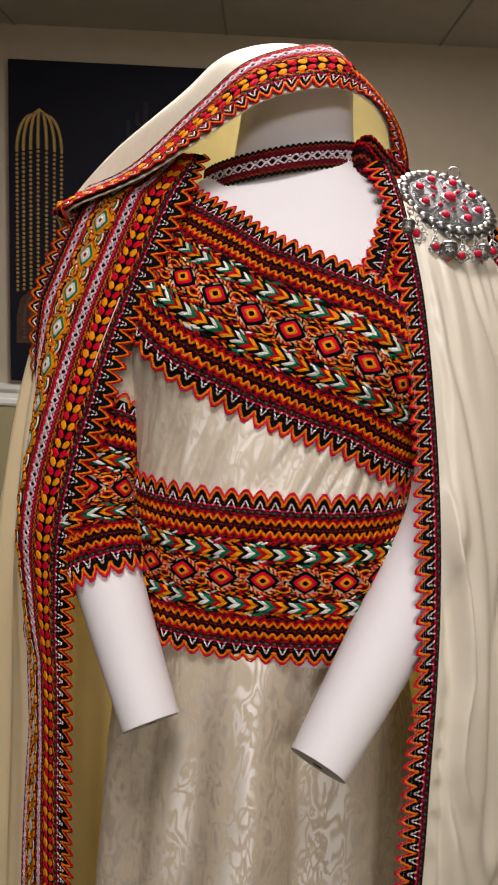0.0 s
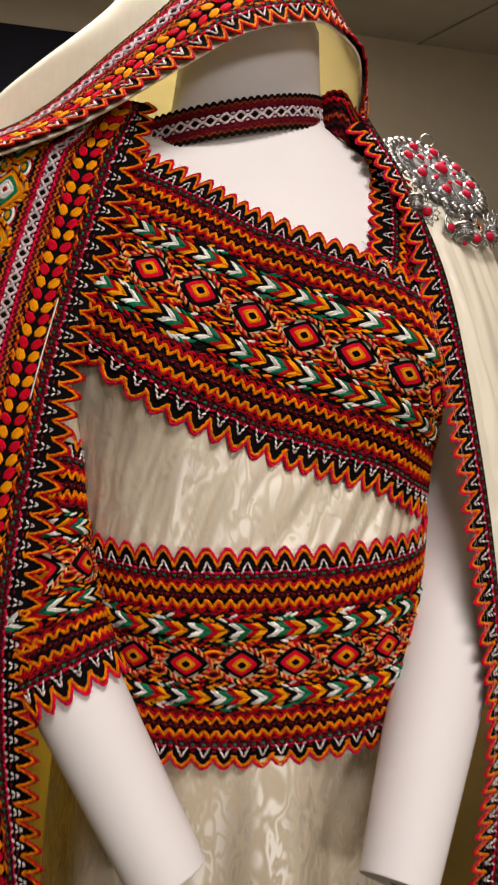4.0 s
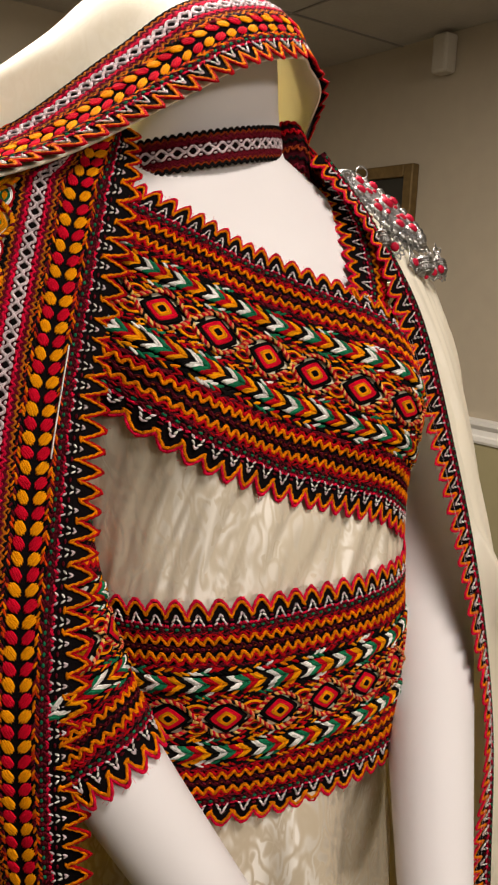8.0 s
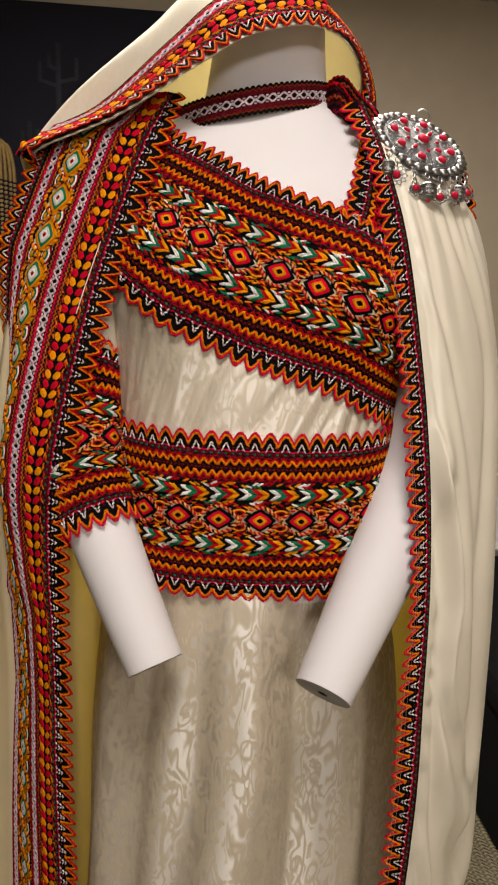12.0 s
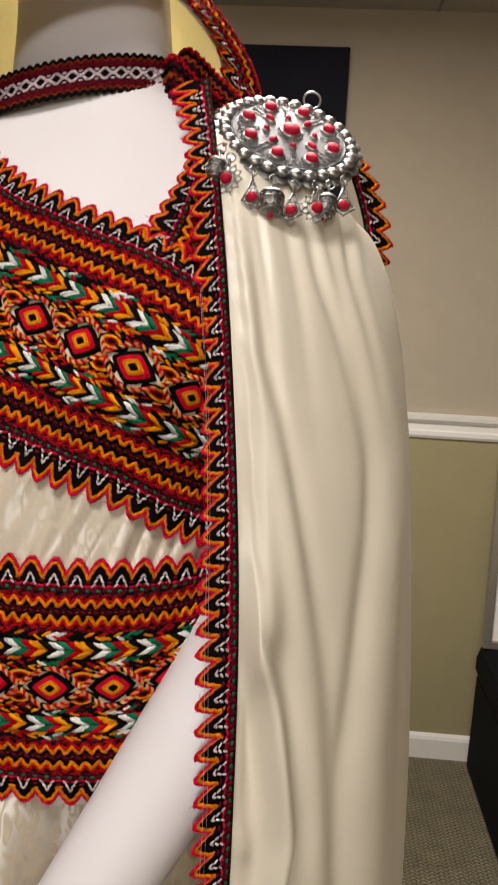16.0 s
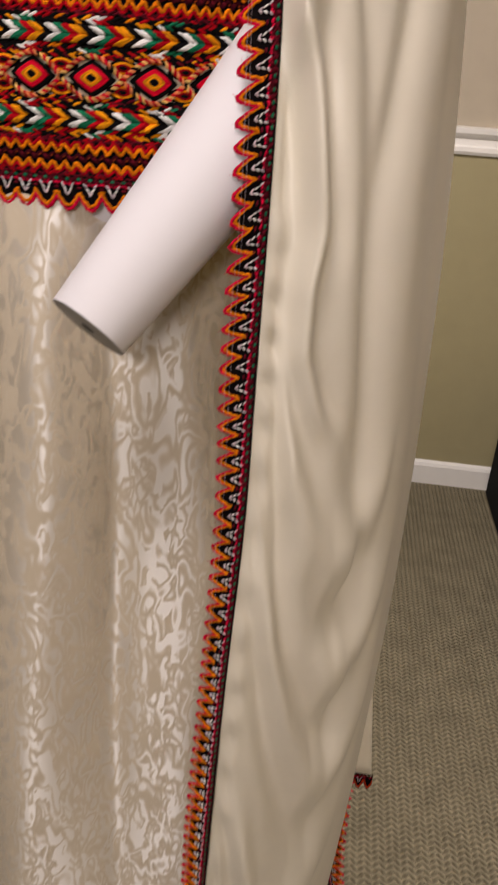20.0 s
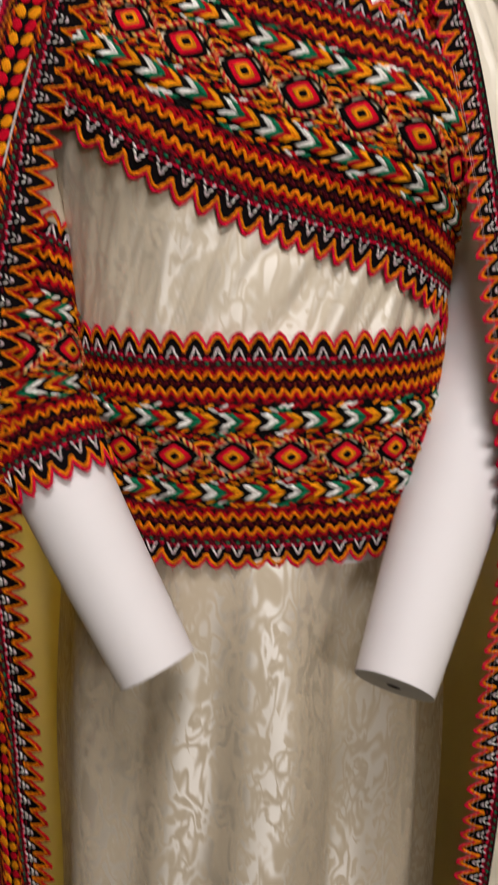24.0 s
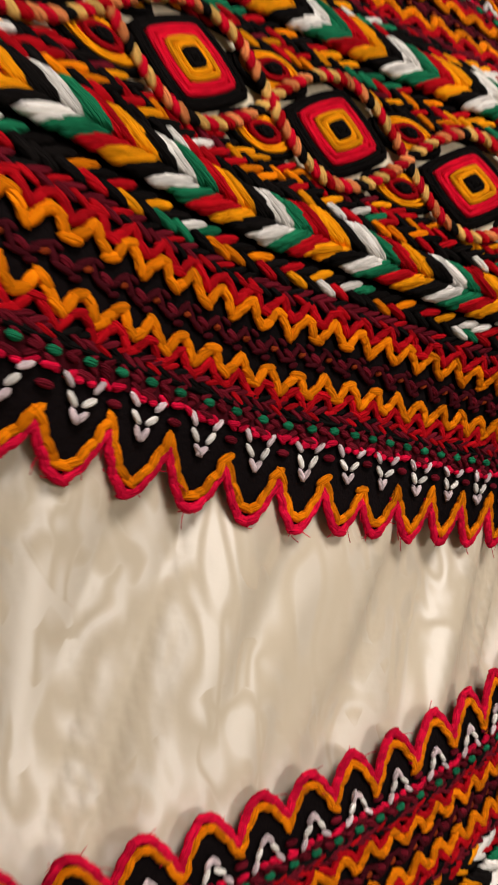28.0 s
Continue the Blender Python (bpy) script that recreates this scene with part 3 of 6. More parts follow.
def lattice_row(cl, parent, w, half, period=0.0088, s0=0.0, s1=None, dark=False):
    """A maroon tape with a white lattice down its middle, between wavy red, ochre and black cords."""
    s1 = cl.length if s1 is None else s1
    ss = np.linspace(s0, s1, max(8, int((s1 - s0) / 0.006)))
    k = Work(cl)
    k.sheet(ss, np.full_like(ss, w - half), np.full_like(ss, w + half), 0.0007, TAPE)
    k.done("maroon_tape", parent)
    k = Work(cl)
    n = max(16, int((s1 - s0) / period * 12))
    s = np.linspace(s0, s1, n)
    ph = s / period + 0.05 * np.sin(s * 41)
    spread = np.clip(np.abs(2 * (ph % 1) - 1) * 1.5 - 0.22, 0.10, 1.0)
    for sg in (-1, 1):
        k.stitched(np.stack([s, w + sg * half * 0.27 * spread, np.full_like(s, 0.0016)], 1), half * 0.082, PALE, 0.0019, long=2.2, slant=0.15)
    for q in range(int(np.ceil(ph[0] + 0.2)), int(ph[-1] - 0.2) + 1):
        c = np.interp(q, ph, s)
        k.seed(c, w, 0.0014, 0.0, period * 0.42, half * 0.26, 0.0016, BLACK)
        for sg in (-1, 1):
            k.seed(np.interp(q + 0.5, ph, s), w + sg * half * 0.26, 0.0014, 0.0, period * 0.30, half * 0.15, 0.0014, PALE)
    tagged(k.done("white_lattice", parent, "white stitched lattice"), kind="stuff")
    for sg in (-1, 1):
        zigzag_row(cl, parent, w + sg * half * 0.46, half * 0.07, period * 0.5, half * 0.075, MAROON if dark else CRIMSON, s0, s1)
        zigzag_row(cl, parent, w + sg * half * 0.63, half * 0.08, period * 0.5, half * 0.080, MAROON, s0, s1)
        zigzag_row(cl, parent, w + sg * half * 0.79, half * 0.07, period * 0.5, half * 0.060, RUST if dark else OCHRE, s0, s1)
        zigzag_row(cl, parent, w + sg * half * 0.96, half * 0.09, period * 0.5, half * 0.105, BLACK, s0, s1, rounded=0.9)


MULTI = (RED, BLACK, MAROON, YELLOW, BLACK, RED, BLACK, ORANGE, BLACK)
SPECK = (RED, BLACK, ORANGE, BLACK, RED, BLACK, YELLOW, BLACK, WHITE, GREEN)
RINGS = ((1.0, BLACK), (0.76, SCARLET), (0.48, YELLOW), (0.22, BLACK))
HALF = ((1.0, BLACK), (0.78, YELLOW), (0.48, RED), (0.25, BLACK))
LRINGS = ((1.0, YELLOW), (0.74, GREEN), (0.52, WHITE), (0.16, RED))
LHALF = ((1.0, RED), (0.80, WHITE), (0.52, GREEN), (0.28, YELLOW))


def striped_fabric(cl, parent, period=0.0131, dperiod=0.0355, cperiod=0.0255, phase=0.5, flip=False, s0=0.0, s1=None, top=True, bottom=True, depth=(0.48, 0.48), start=0.0):
    """The woven and corded stripes, from the scalloped edge over braids to the lozenges and back."""
    W = cl.width
    s1 = cl.length if s1 is None else s1
    n = max(10, int((s1 - s0) / 0.008))
    ss = np.linspace(s0, s1, n)
    k = Work(cl)
    k.sheet(ss, np.full(n, 0.12 * W), np.full(n, 0.88 * W), 0.0002, NIGHT, 24)
    k.done("backing", parent, "dark woven backing")
    for side in (0, 1):
        def at(f):
            return (1 - f if side else f) * W
        if (top, bottom)[side]:
            scallop_edge(cl, parent, at(start), at(0.132), period, s0, s1, pointed=0.05, depth=depth[side], rr=0.00105)
        rope_row(cl, parent, at(0.139), 0.0011, (MAROON, MAROON, RED, BLACK), s0, s1, 0.0026)
        zigzag_row(cl, parent, at(0.153), 0.0017, 0.0074, 0.0009, RED, s0, s1)
        zigzag_row(cl, parent, at(0.170), 0.0020, 0.0074, 0.0011, ORANGE, s0, s1)
        k = Work(cl)
        s = s0
        while s < s1:
            k.seed(s, at(0.204), 0.0011, 0.5, 0.0032, 0.0018, 0.0016, MAROON)
            k.seed(s + 0.0018, at(0.192), 0.0010, -0.4, 0.0026, 0.0014, 0.0014, TAPE)
            k.seed(s + 0.0037, at(0.206), 0.0010, -0.5, 0.0022, 0.0013, 0.0012, RUST)
            k.seed(s + 0.0055, at(0.216), 0.0010, 0.4, 0.0026, 0.0014, 0.0014, TAPE)
            s += 0.0074
        tagged(k.done("small_stitches", parent), kind="stuff")
        zigzag_row(cl, parent, at(0.204), 0.0015, 0.0074, 0.0007, TAPE, s0, s1, h=0.0008)
        zigzag_row(cl, parent, at(0.238), 0.0021, 0.0074, 0.0011, ORANGE, s0, s1)
        zigzag_row(cl, parent, at(0.256), 0.0018, 0.0074, 0.0010, RED, s0, s1)
        rope_row(cl, parent, at(0.274), 0.0012, (MAROON, BLACK, MAROON, RED), s0, s1, 0.0030)
        rope_row(cl, parent, at(0.299), 0.0018, SPECK, s0, s1, 0.0040)
        chevron_braid(cl, parent, at(0.351), W * 0.030, s0, s1, cperiod, flip)
        rope_row(cl, parent, at(0.400), 0.0017, SPECK, s0, s1, 0.0040)
        rope_row(cl, parent, at(0.421), 0.0014, MULTI, s0, s1, 0.0036)
    diamond_row(cl, parent, 0.5 * W, W * 0.070, dperiod, RINGS, HALF, (SCARLET, GOLD_PALE, RED, SALMON, SCARLET, SALMON, BLACK, GOLD_PALE), s0, s1, phase, True)

# ---------- the room ----------
BACK, RIGHT, LEFT, NEAR, TOP = 2.42, 1.50, -2.6, -2.6, 2.10
FLOOR = mat("grey_loop_carpet", (0.31, 0.268, 0.175), rough=0.95, var=0.25, scale=160, bump=0, spec=0.1)


def ribbed(m):
    """Short slanting loops in rows that lean by turns, like a herringbone."""
    nt = m.node_tree
    co = nt.nodes.new("ShaderNodeTexCoord")
    sep = nt.nodes.new("ShaderNodeSeparateXYZ")
    nt.links.new(co.outputs["Object"], sep.inputs[0])

    def math_node(op, a, b=None):
        n = nt.nodes.new("ShaderNodeMath")
        n.operation = op
        for i, v in enumerate((a, b)):
            if v is None:
                continue
            if isinstance(v, (int, float)):
                n.inputs[i].default_value = v
            else:
                nt.links.new(v, n.inputs[i])
        return n.outputs[0]
    row = math_node("PINGPONG", sep.outputs[0], 0.012)
    run = math_node("ADD", math_node("MULTIPLY", sep.outputs[1], 1.0), math_node("MULTIPLY", row, 0.9))
    wave = math_node("SINE", math_node("MULTIPLY", run, 2 * math.pi / 0.0115))
    rowline = math_node("MULTIPLY", math_node("COSINE", math_node("MULTIPLY", sep.outputs[0], 2 * math.pi / 0.012)), 0.6)
    nz = nt.nodes.new("ShaderNodeTexNoise")
    nz.inputs["Scale"].default_value = 420
    nt.links.new(co.outputs["Object"], nz.inputs["Vector"])
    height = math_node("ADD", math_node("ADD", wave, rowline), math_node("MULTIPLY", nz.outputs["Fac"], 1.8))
    bp = nt.nodes.new("ShaderNodeBump")
    bp.inputs["Strength"].default_value, bp.inputs["Distance"].default_value = 0.9, 0.004
    nt.links.new(height, bp.inputs["Height"])
    nt.links.new(bp.outputs[0], nt.nodes["Principled BSDF"].inputs["Normal"])
    # shade between the loops painted into the colour: hollows darker, crests lighter
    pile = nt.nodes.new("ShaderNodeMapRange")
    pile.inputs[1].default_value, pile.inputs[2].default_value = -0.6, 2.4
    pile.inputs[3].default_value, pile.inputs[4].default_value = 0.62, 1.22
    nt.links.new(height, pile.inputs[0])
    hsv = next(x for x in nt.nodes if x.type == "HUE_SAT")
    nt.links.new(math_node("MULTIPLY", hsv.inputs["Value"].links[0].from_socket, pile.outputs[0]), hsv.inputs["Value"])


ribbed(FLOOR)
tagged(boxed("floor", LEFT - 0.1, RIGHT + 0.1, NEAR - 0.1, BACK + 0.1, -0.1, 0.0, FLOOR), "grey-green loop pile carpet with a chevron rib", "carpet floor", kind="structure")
tagged(boxed("ceiling", LEFT - 0.1, RIGHT + 0.1, NEAR - 0.1, BACK + 0.1, TOP, TOP + 0.1, CEIL), "low suspended ceiling of grey tiles", "ceiling", kind="structure")


def room_wall(name, x0, x1, y0, y1, label):
    w = tagged(new(name), label, "wall", kind="structure")
    boxed("upper_wall", x0, x1, y0, y1, 1.0, TOP, WALL_UP, w, "beige painted upper wall")
    boxed("lower_wall", x0, x1, y0, y1, 0.0, 1.0, WALL_LOW, w, "olive painted lower wall")
    return w


room_wall("wall_back", LEFT, RIGHT, BACK, BACK + 0.1, "painted wall, beige above and olive below")
room_wall("wall_right", RIGHT, RIGHT + 0.1, NEAR, BACK + 0.1, "painted wall, beige above and olive below")
room_wall("wall_left", LEFT - 0.1, LEFT, NEAR, BACK + 0.1, "painted wall, beige above and olive below")
room_wall("wall_near", LEFT - 0.1, RIGHT + 0.1, NEAR - 0.1, NEAR, "painted wall, beige above and olive below")


def moulding(name, length, profile, m, label):
    """A moulding of the given (depth, height) profile, run along x."""
    v, f = [], []
    n = len(profile)
    for x in (0, length):
        v += [(x, -d, z) for d, z in profile]
    f = [(i, (i + 1) % n, n + (i + 1) % n, n + i) for i in range(n)] + [tuple(range(n))[::-1], tuple(range(n, 2 * n))]
    ob = mesh_object(name, v, f, [TRIM], smooth=False)
    ob.matrix_world = m
    return tagged(ob, label, "moulding", kind="structure")


RAIL = ((0, 0.992), (0.008, 0.992), (0.013, 1.0), (0.013, 1.012), (0.008, 1.016), (0.008, 1.032), (0.014, 1.036), (0.022, 1.046), (0.024, 1.058), (0.0, 1.062))
BASE = ((0, 0.0), (0.014, 0.0), (0.014, 0.062), (0.010, 0.072), (0.0, 0.078))
moulding("chair_rail_1", RIGHT - LEFT, RAIL, pose(LEFT, BACK, 0), "white moulded chair rail")
moulding("chair_rail_2", BACK - NEAR, RAIL, pose(RIGHT, BACK, 0, 0, 0, -90), "white moulded chair rail")
moulding("baseboard_1", RIGHT - LEFT, BASE, pose(LEFT, BACK, 0), "white baseboard")
moulding("baseboard_2", BACK - NEAR, BASE, pose(RIGHT, BACK, 0, 0, 0, -90), "white baseboard")

# ---------- the body ----------
ORG, YAW = np.array((0.0191, 0.743)), radians(-6)
GIRTHS = np.array([
    (1.00, 0.070, 0.060, 0.060, 0.0), (1.05, 0.105, 0.090, 0.080, 0.0), (1.075, 0.130, 0.111, 0.095, 0.0), (1.151, 0.123, 0.110, 0.085, 0.0), (1.22, 0.125, 0.098, 0.085, 0.0),
    (1.288, 0.129, 0.083, 0.090, 0.0), (1.337, 0.132, 0.074, 0.095, 0.0), (1.38, 0.133, 0.061, 0.100, 0.0), (1.422, 0.132, 0.040, 0.095, 0.007),
    (1.445, 0.124, 0.035, 0.085, 0.016), (1.465, 0.117, 0.035, 0.080, 0.028), (1.482, 0.107, 0.040, 0.074, 0.040), (1.50, 0.085, 0.042, 0.068, 0.049),
    (1.515, 0.059, 0.038, 0.060, 0.051), (1.55, 0.054, 0.037, 0.056, 0.050), (1.58, 0.052, 0.036, 0.053, 0.050), (1.592, 0.046, 0.032, 0.046, 0.050), (1.598, 0.030, 0.020, 0.030, 0.050)])


def to_world(x, y):
    c, s = math.cos(YAW), math.sin(YAW)
    return ORG[0] + c * x - s * y, ORG[1] + s * x + c * y


def torso(th, z, out=0.0):
    """The body's surface at an angle from its front (radians, positive to its left arm) and a height."""
    th, z = np.broadcast_arrays(np.asarray(th, float), np.asarray(z, float))
    a, f, b, cy = (np.interp(z, GIRTHS[:, 0], GIRTHS[:, k]) for k in (1, 2, 3, 4))
    e = np.interp(z, (1.44, 1.50), (0.8, 1.0))
    x = np.sign(np.sin(th)) * np.abs(np.sin(th)) ** e * (a + out)
    c = np.cos(th)
    y = cy - np.sign(c) * np.abs(c) ** e * np.where(c > 0, f + out, b + out)
    for sx in (-1, 1):
        y = y - np.where(c > 0, 1, 0) * 0.0235 * np.exp(-((x - sx * 0.090) / 0.034) ** 2 / 2 - ((z - 1.338) / 0.035) ** 2 / 2)
    wx, wy = to_world(x, y)
    return np.stack([wx, wy, z], -1)


def tube(path, radii, sides=20, ratio=1.0):
    """Verts and faces of a round limb with closed ends."""
    p = np.array(path, float)
    v = []
    for i in range(len(p)):
        d = Vector(p[min(i + 1, len(p) - 1)] - p[max(i - 1, 0)]).normalized()
        u = d.cross(Vector((0, 1, 0.2))).normalized()
        w = d.cross(u).normalized()
        for k in range(sides):
            a = 2 * math.pi * k / sides
            v.append(Vector(p[i]) + u * (math.cos(a) * radii[i]) + w * (math.sin(a) * radii[i] * ratio))
    f = [(i * sides + k, i * sides + (k + 1) % sides, (i + 1) * sides + (k + 1) % sides, (i + 1) * sides + k) for i in range(len(p) - 1) for k in range(sides)]
    f += [tuple(range(sides))[::-1], tuple((len(p) - 1) * sides + k for k in range(sides))]
    return v, f


ARM_L = [(-0.110, 0.800, 1.43), (-0.135, 0.785, 1.36), (-0.150, 0.735, 1.28), (-0.146, 0.695, 1.20), (-0.124, 0.660, 1.136), (-0.0743, 0.5975, 1.033)]
ARM_R = [(0.165, 0.800, 1.43), (0.182, 0.785, 1.36), (0.186, 0.740, 1.28), (0.178, 0.695, 1.205), (0.150, 0.655, 1.150), (0.0647, 0.561, 1.026)]


def limb_end(V, F, K, p, d, r):
    """A flat grey end with a dark socket."""
    d = Vector(d).normalized()
    u = d.cross(Vector((0, 1, 0.2))).normalized()
    w = d.cross(u).normalized()
    n = len(V)
    rings = ((r * 0.99, 0.0003), (r * 0.18, 0.0005), (r * 0.17, 0.0007))
    for rr, off in rings:
        for k in range(28):
            a = 2 * math.pi * k / 28
            V.append(tuple(Vector(p) + d * off + u * (math.cos(a) * rr) + w * (math.sin(a) * rr)))
    for ring in range(2):
        for k in range(28):
            F.append((n + ring * 28 + k, n + ring * 28 + (k + 1) % 28, n + (ring + 1) * 28 + (k + 1) % 28, n + (ring + 1) * 28 + k))
            K.append(1 + ring)
    F.append(tuple(n + 56 + k for k in range(28)))
    K.append(2)


def mannequin():
    V, F, ends = [], [], []

    def add(v, f):
        n = len(V)
        V.extend([tuple(q) for q in v])
        F.extend([tuple(i + n for i in q) for q in f])
    zs, th = np.linspace(1.0, 1.597, 72), np.linspace(-np.pi, np.pi, 49)[:-1]
    g = torso(th[None, :], zs[:, None])
    m = len(th)
    f = [(i * m + j, i * m + (j + 1) % m, (i + 1) * m + (j + 1) % m, (i + 1) * m + j) for i in range(len(zs) - 1) for j in range(m)]
    f += [tuple(range(m))[::-1], tuple((len(zs) - 1) * m + j for j in range(m))]
    add(g.reshape(-1, 3), f)
    for arm, rs in ((ARM_L, (0.040, 0.040, 0.036, 0.034, 0.0305, 0.025)), (ARM_R, (0.040, 0.041, 0.040, 0.039, 0.0365, 0.025))):
        p = spline(arm, 24)
        add(*tube(p, spline([(r, 0, 0) for r in rs], 24)[:, 0], 28))
        ends.append((p[-1], p[-1] - p[-2], rs[-1]))
    # the stand under the skirt
    add(*tube([(0.02, 0.75, 0.012), (0.02, 0.75, 1.01)], (0.014, 0.014), 12))
    add(*tube([(0.02, 0.75, 0.0), (0.02, 0.75, 0.010), (0.02, 0.75, 0.012)], (0.13, 0.13, 0.125), 32))
    K = [0] * len(F)
    for p, d, r in ends:
        limb_end(V, F, K, p, d, r)
    ob = mesh_object("mannequin", V, F, [PLASTIC, GREYPLASTIC, NIGHT], K)
    ob.data.set_sharp_from_angle(angle=radians(50))
    return tagged(ob, "matte white headless shop mannequin on a stand", "mannequin")


mannequin()

# ---------- the dress ----------
dress = tagged(new("dress"), "cream satin dress with corded red and orange bands", "dress")


def folded(grid, amp, waves, phase=0.0, grow=None):
    """Adds soft folds that run along the first direction of a grid."""
    n, m, _ = grid.shape
    du, dv = np.gradient(grid, axis=0), np.gradient(grid, axis=1)
    nn = np.cross(du, dv)
    nn /= np.linalg.norm(nn, axis=2)[..., None] + 1e-12
    t = np.linspace(0, 1, m)[None, :]
    u = np.linspace(0, 1, n)[:, None]
    w = np.sin(2 * np.pi * waves * t + phase + 0.8 * np.sin(3 * u)) + 0.45 * np.sin(2 * np.pi * waves * 1.7 * t + 1.3 * phase + 2 * u)
    g = np.ones_like(u) if grow is None else grow(u)
    return grid + nn * (w * g * amp)[..., None]


# bodice
zs, th = np.linspace(1.10, 1.37, 120), np.radians(np.linspace(-150, 150, 320))
wr = np.zeros((len(zs), len(th)))
for i, z in enumerate(zs):
    for j, a in enumerate(th):
        q = Vector((a * 5.0 - (z - 1.2) * 17.0, (z - 1.2) * 6.0 + a * 1.6, 0.3))
        wr[i, j] = noise.noise(q) * 0.0052 + noise.noise(Vector((q.x * 2.3, q.y * 1.2, 1.7))) * 0.0028 + (0.25 - abs(noise.noise(Vector((q.x * 3.6, q.y * 1.3, 6.3))))) * 0.0022 + noise.noise(Vector((q.x * 6.5, q.y * 2.0, 4.1))) * 0.0008
fade = np.clip((zs - 1.20) / 0.03, 0.2, 1) * np.clip((1.35 - zs) / 0.04, 0.2, 1)
low_edge = np.interp(np.degrees(th), (-110, -75, -56, -45, -33, -20, -10, -3, 5, 14, 29, 40, 60, 90, 120), (1.372, 1.352, 1.339, 1.3275, 1.3145, 1.300, 1.290, 1.280, 1.2715, 1.265, 1.254, 1.238, 1.225, 1.215, 1.205))
free = np.clip((low_edge[None, :] + 0.020 - zs[:, None]) / 0.010, 0, 1)
wr = wr * np.interp(np.degrees(th), (-70, -45, -20, 200), (0.45, 0.6, 1.0, 1.0))[None, :]
bod = torso(th[None, :], zs[:, None], 0.0012 + (0.0016 + wr * fade[:, None]) * free)
cloth("bodice", bod[::-1], BODICE, dress)
# skirt
SK = [(1.12, 0.126, 0.112, 0.10), (1.05, 0.142, 0.120, 0.12), (0.9, 0.160, 0.133, 0.15), (0.6, 0.172, 0.140, 0.17), (0.20, 0.185, 0.15, 0.18)]
th = np.radians(np.linspace(-180, 180, 480))
rows = []
for z, a, f, b in SK:
    x = np.sin(th) * a
    y = -np.cos(th) * np.where(np.cos(th) > 0, f, b)
    wx, wy = to_world(x, y)
    rows.append(np.stack([wx, wy, np.full_like(wx, z)], 1))
sk = np.stack([spline(np.array(rows)[:, j], 90) for j in range(480)], 1)
sn = np.cross(np.gradient(sk, axis=0), np.gradient(sk, axis=1))
sn /= np.linalg.norm(sn, axis=2)[..., None] + 1e-12
u, deg = np.linspace(0, 1, 90)[:, None], np.degrees(th)[None, :]
# broad soft pleats: a long slope, then a short step, with the middle one drifting sideways on its way down
pleat = np.array([(-180, 0.0), (-150, 0.014), (-128, 0.0), (-105, 0.014), (-88, 0.0), (-74, -0.004), (-60, 0.012), (-54, 0.0185), (-50, 0.0190), (-46, 0.0140), (-42, 0.0083), (-38, 0.0035), (-35, 0.0015), (-31, 0.0070), (-28, 0.0090), (-25, 0.0070), (-20, 0.0028), (-16, 0.0015), (-13, 0.0050), (-10, 0.0125), (-8, 0.0148), (-4, 0.0152), (0, 0.0150), (3, 0.0148), (5, 0.0125), (13, -0.0045), (19, -0.0165), (21, -0.0168), (24, -0.0163), (30, -0.0140), (36, -0.0100), (42, -0.0048), (46, -0.0030), (52, -0.0030), (62, -0.007), (68, 0.002), (82, 0.013), (95, 0.0), (115, 0.014), (135, 0.0), (155, 0.014), (180, 0.0)])
drift = np.interp(u[:, 0], (0.2, 0.5, 1.0), (2, 1, -15))
hold = np.interp(pleat[:, 0], (-60, -50, -35, -16, 5, 13, 19), (0, 0.1, 0.45, 1, 1, 0.5, 0))
sunk = 0.007 * np.exp(-((pleat[:, 0] - 19) / 6) ** 2)
ridges = np.stack([np.interp(deg[0], pleat[:, 0] + d * hold, pleat[:, 1] - sunk * np.clip(q * 1.4 - 0.2, 0, 1)) for d, q in zip(drift, u[:, 0])])
ridges = np.stack([np.convolve(np.pad(r, 4, "wrap"), np.array((1, 2, 3, 4, 5, 4, 3, 2, 1)) / 25, "valid") for r in ridges])
soft = np.array([[noise.noise(Vector((a * 0.07, q * 5.0, 2.0))) for a in np.degrees(th)] for q in u[:, 0]]) * 0.005
sk = sk + sn * ((ridges - 0.006 + soft) * np.clip(u * 2.6 - 0.12, 0.0, 1))[..., None]
cloth("skirt", sk, DAMASK, dress)

# bust band
TOPZ = np.array([(-110, 1.493), (-70, 1.490), (-54, 1.488), (-38, 1.480), (-24, 1.471), (-18, 1.466), (-9, 1.458), (-2, 1.445), (4, 1.436), (15, 1.426), (26, 1.4195), (40, 1.4075), (60, 1.3885), (90, 1.363), (120, 1.343)])
LOWZ = np.array([(-110, 1.374), (-75, 1.3535), (-56, 1.3395), (-45, 1.328), (-33, 1.316), (-20, 1.301), (-10, 1.292), (-3, 1.2815), (5, 1.2725), (14, 1.2655), (29, 1.2565), (40, 1.242), (60, 1.229), (90, 1.2185), (120, 1.208)])


def eased(th, table):
    v = np.interp(th, table[:, 0], table[:, 1])
    return np.convolve(np.pad(v, 6, "edge"), np.ones(13) / 13, "valid")


th = np.linspace(-100, 115, 170)
zt, zb = eased(th, TOPZ), eased(th, LOWZ)
v = np.linspace(0, 1, 17)
v = v - 0.16 * v * (1 - v)
g = torso(np.radians(th)[:, None], zt[:, None] * (1 - v) + zb[:, None] * v, 0.007)
bust = Cloth(g, flip=True, square=True)
mark = np.interp(3.5, th, bust.s)
band = under(new("bust_band"), dress, "diagonal corded band across the bust")
striped_fabric(bust, band, dperiod=0.0366, cperiod=0.0240, phase=(mark / 0.0366) % 1, depth=(0.42, 0.40))

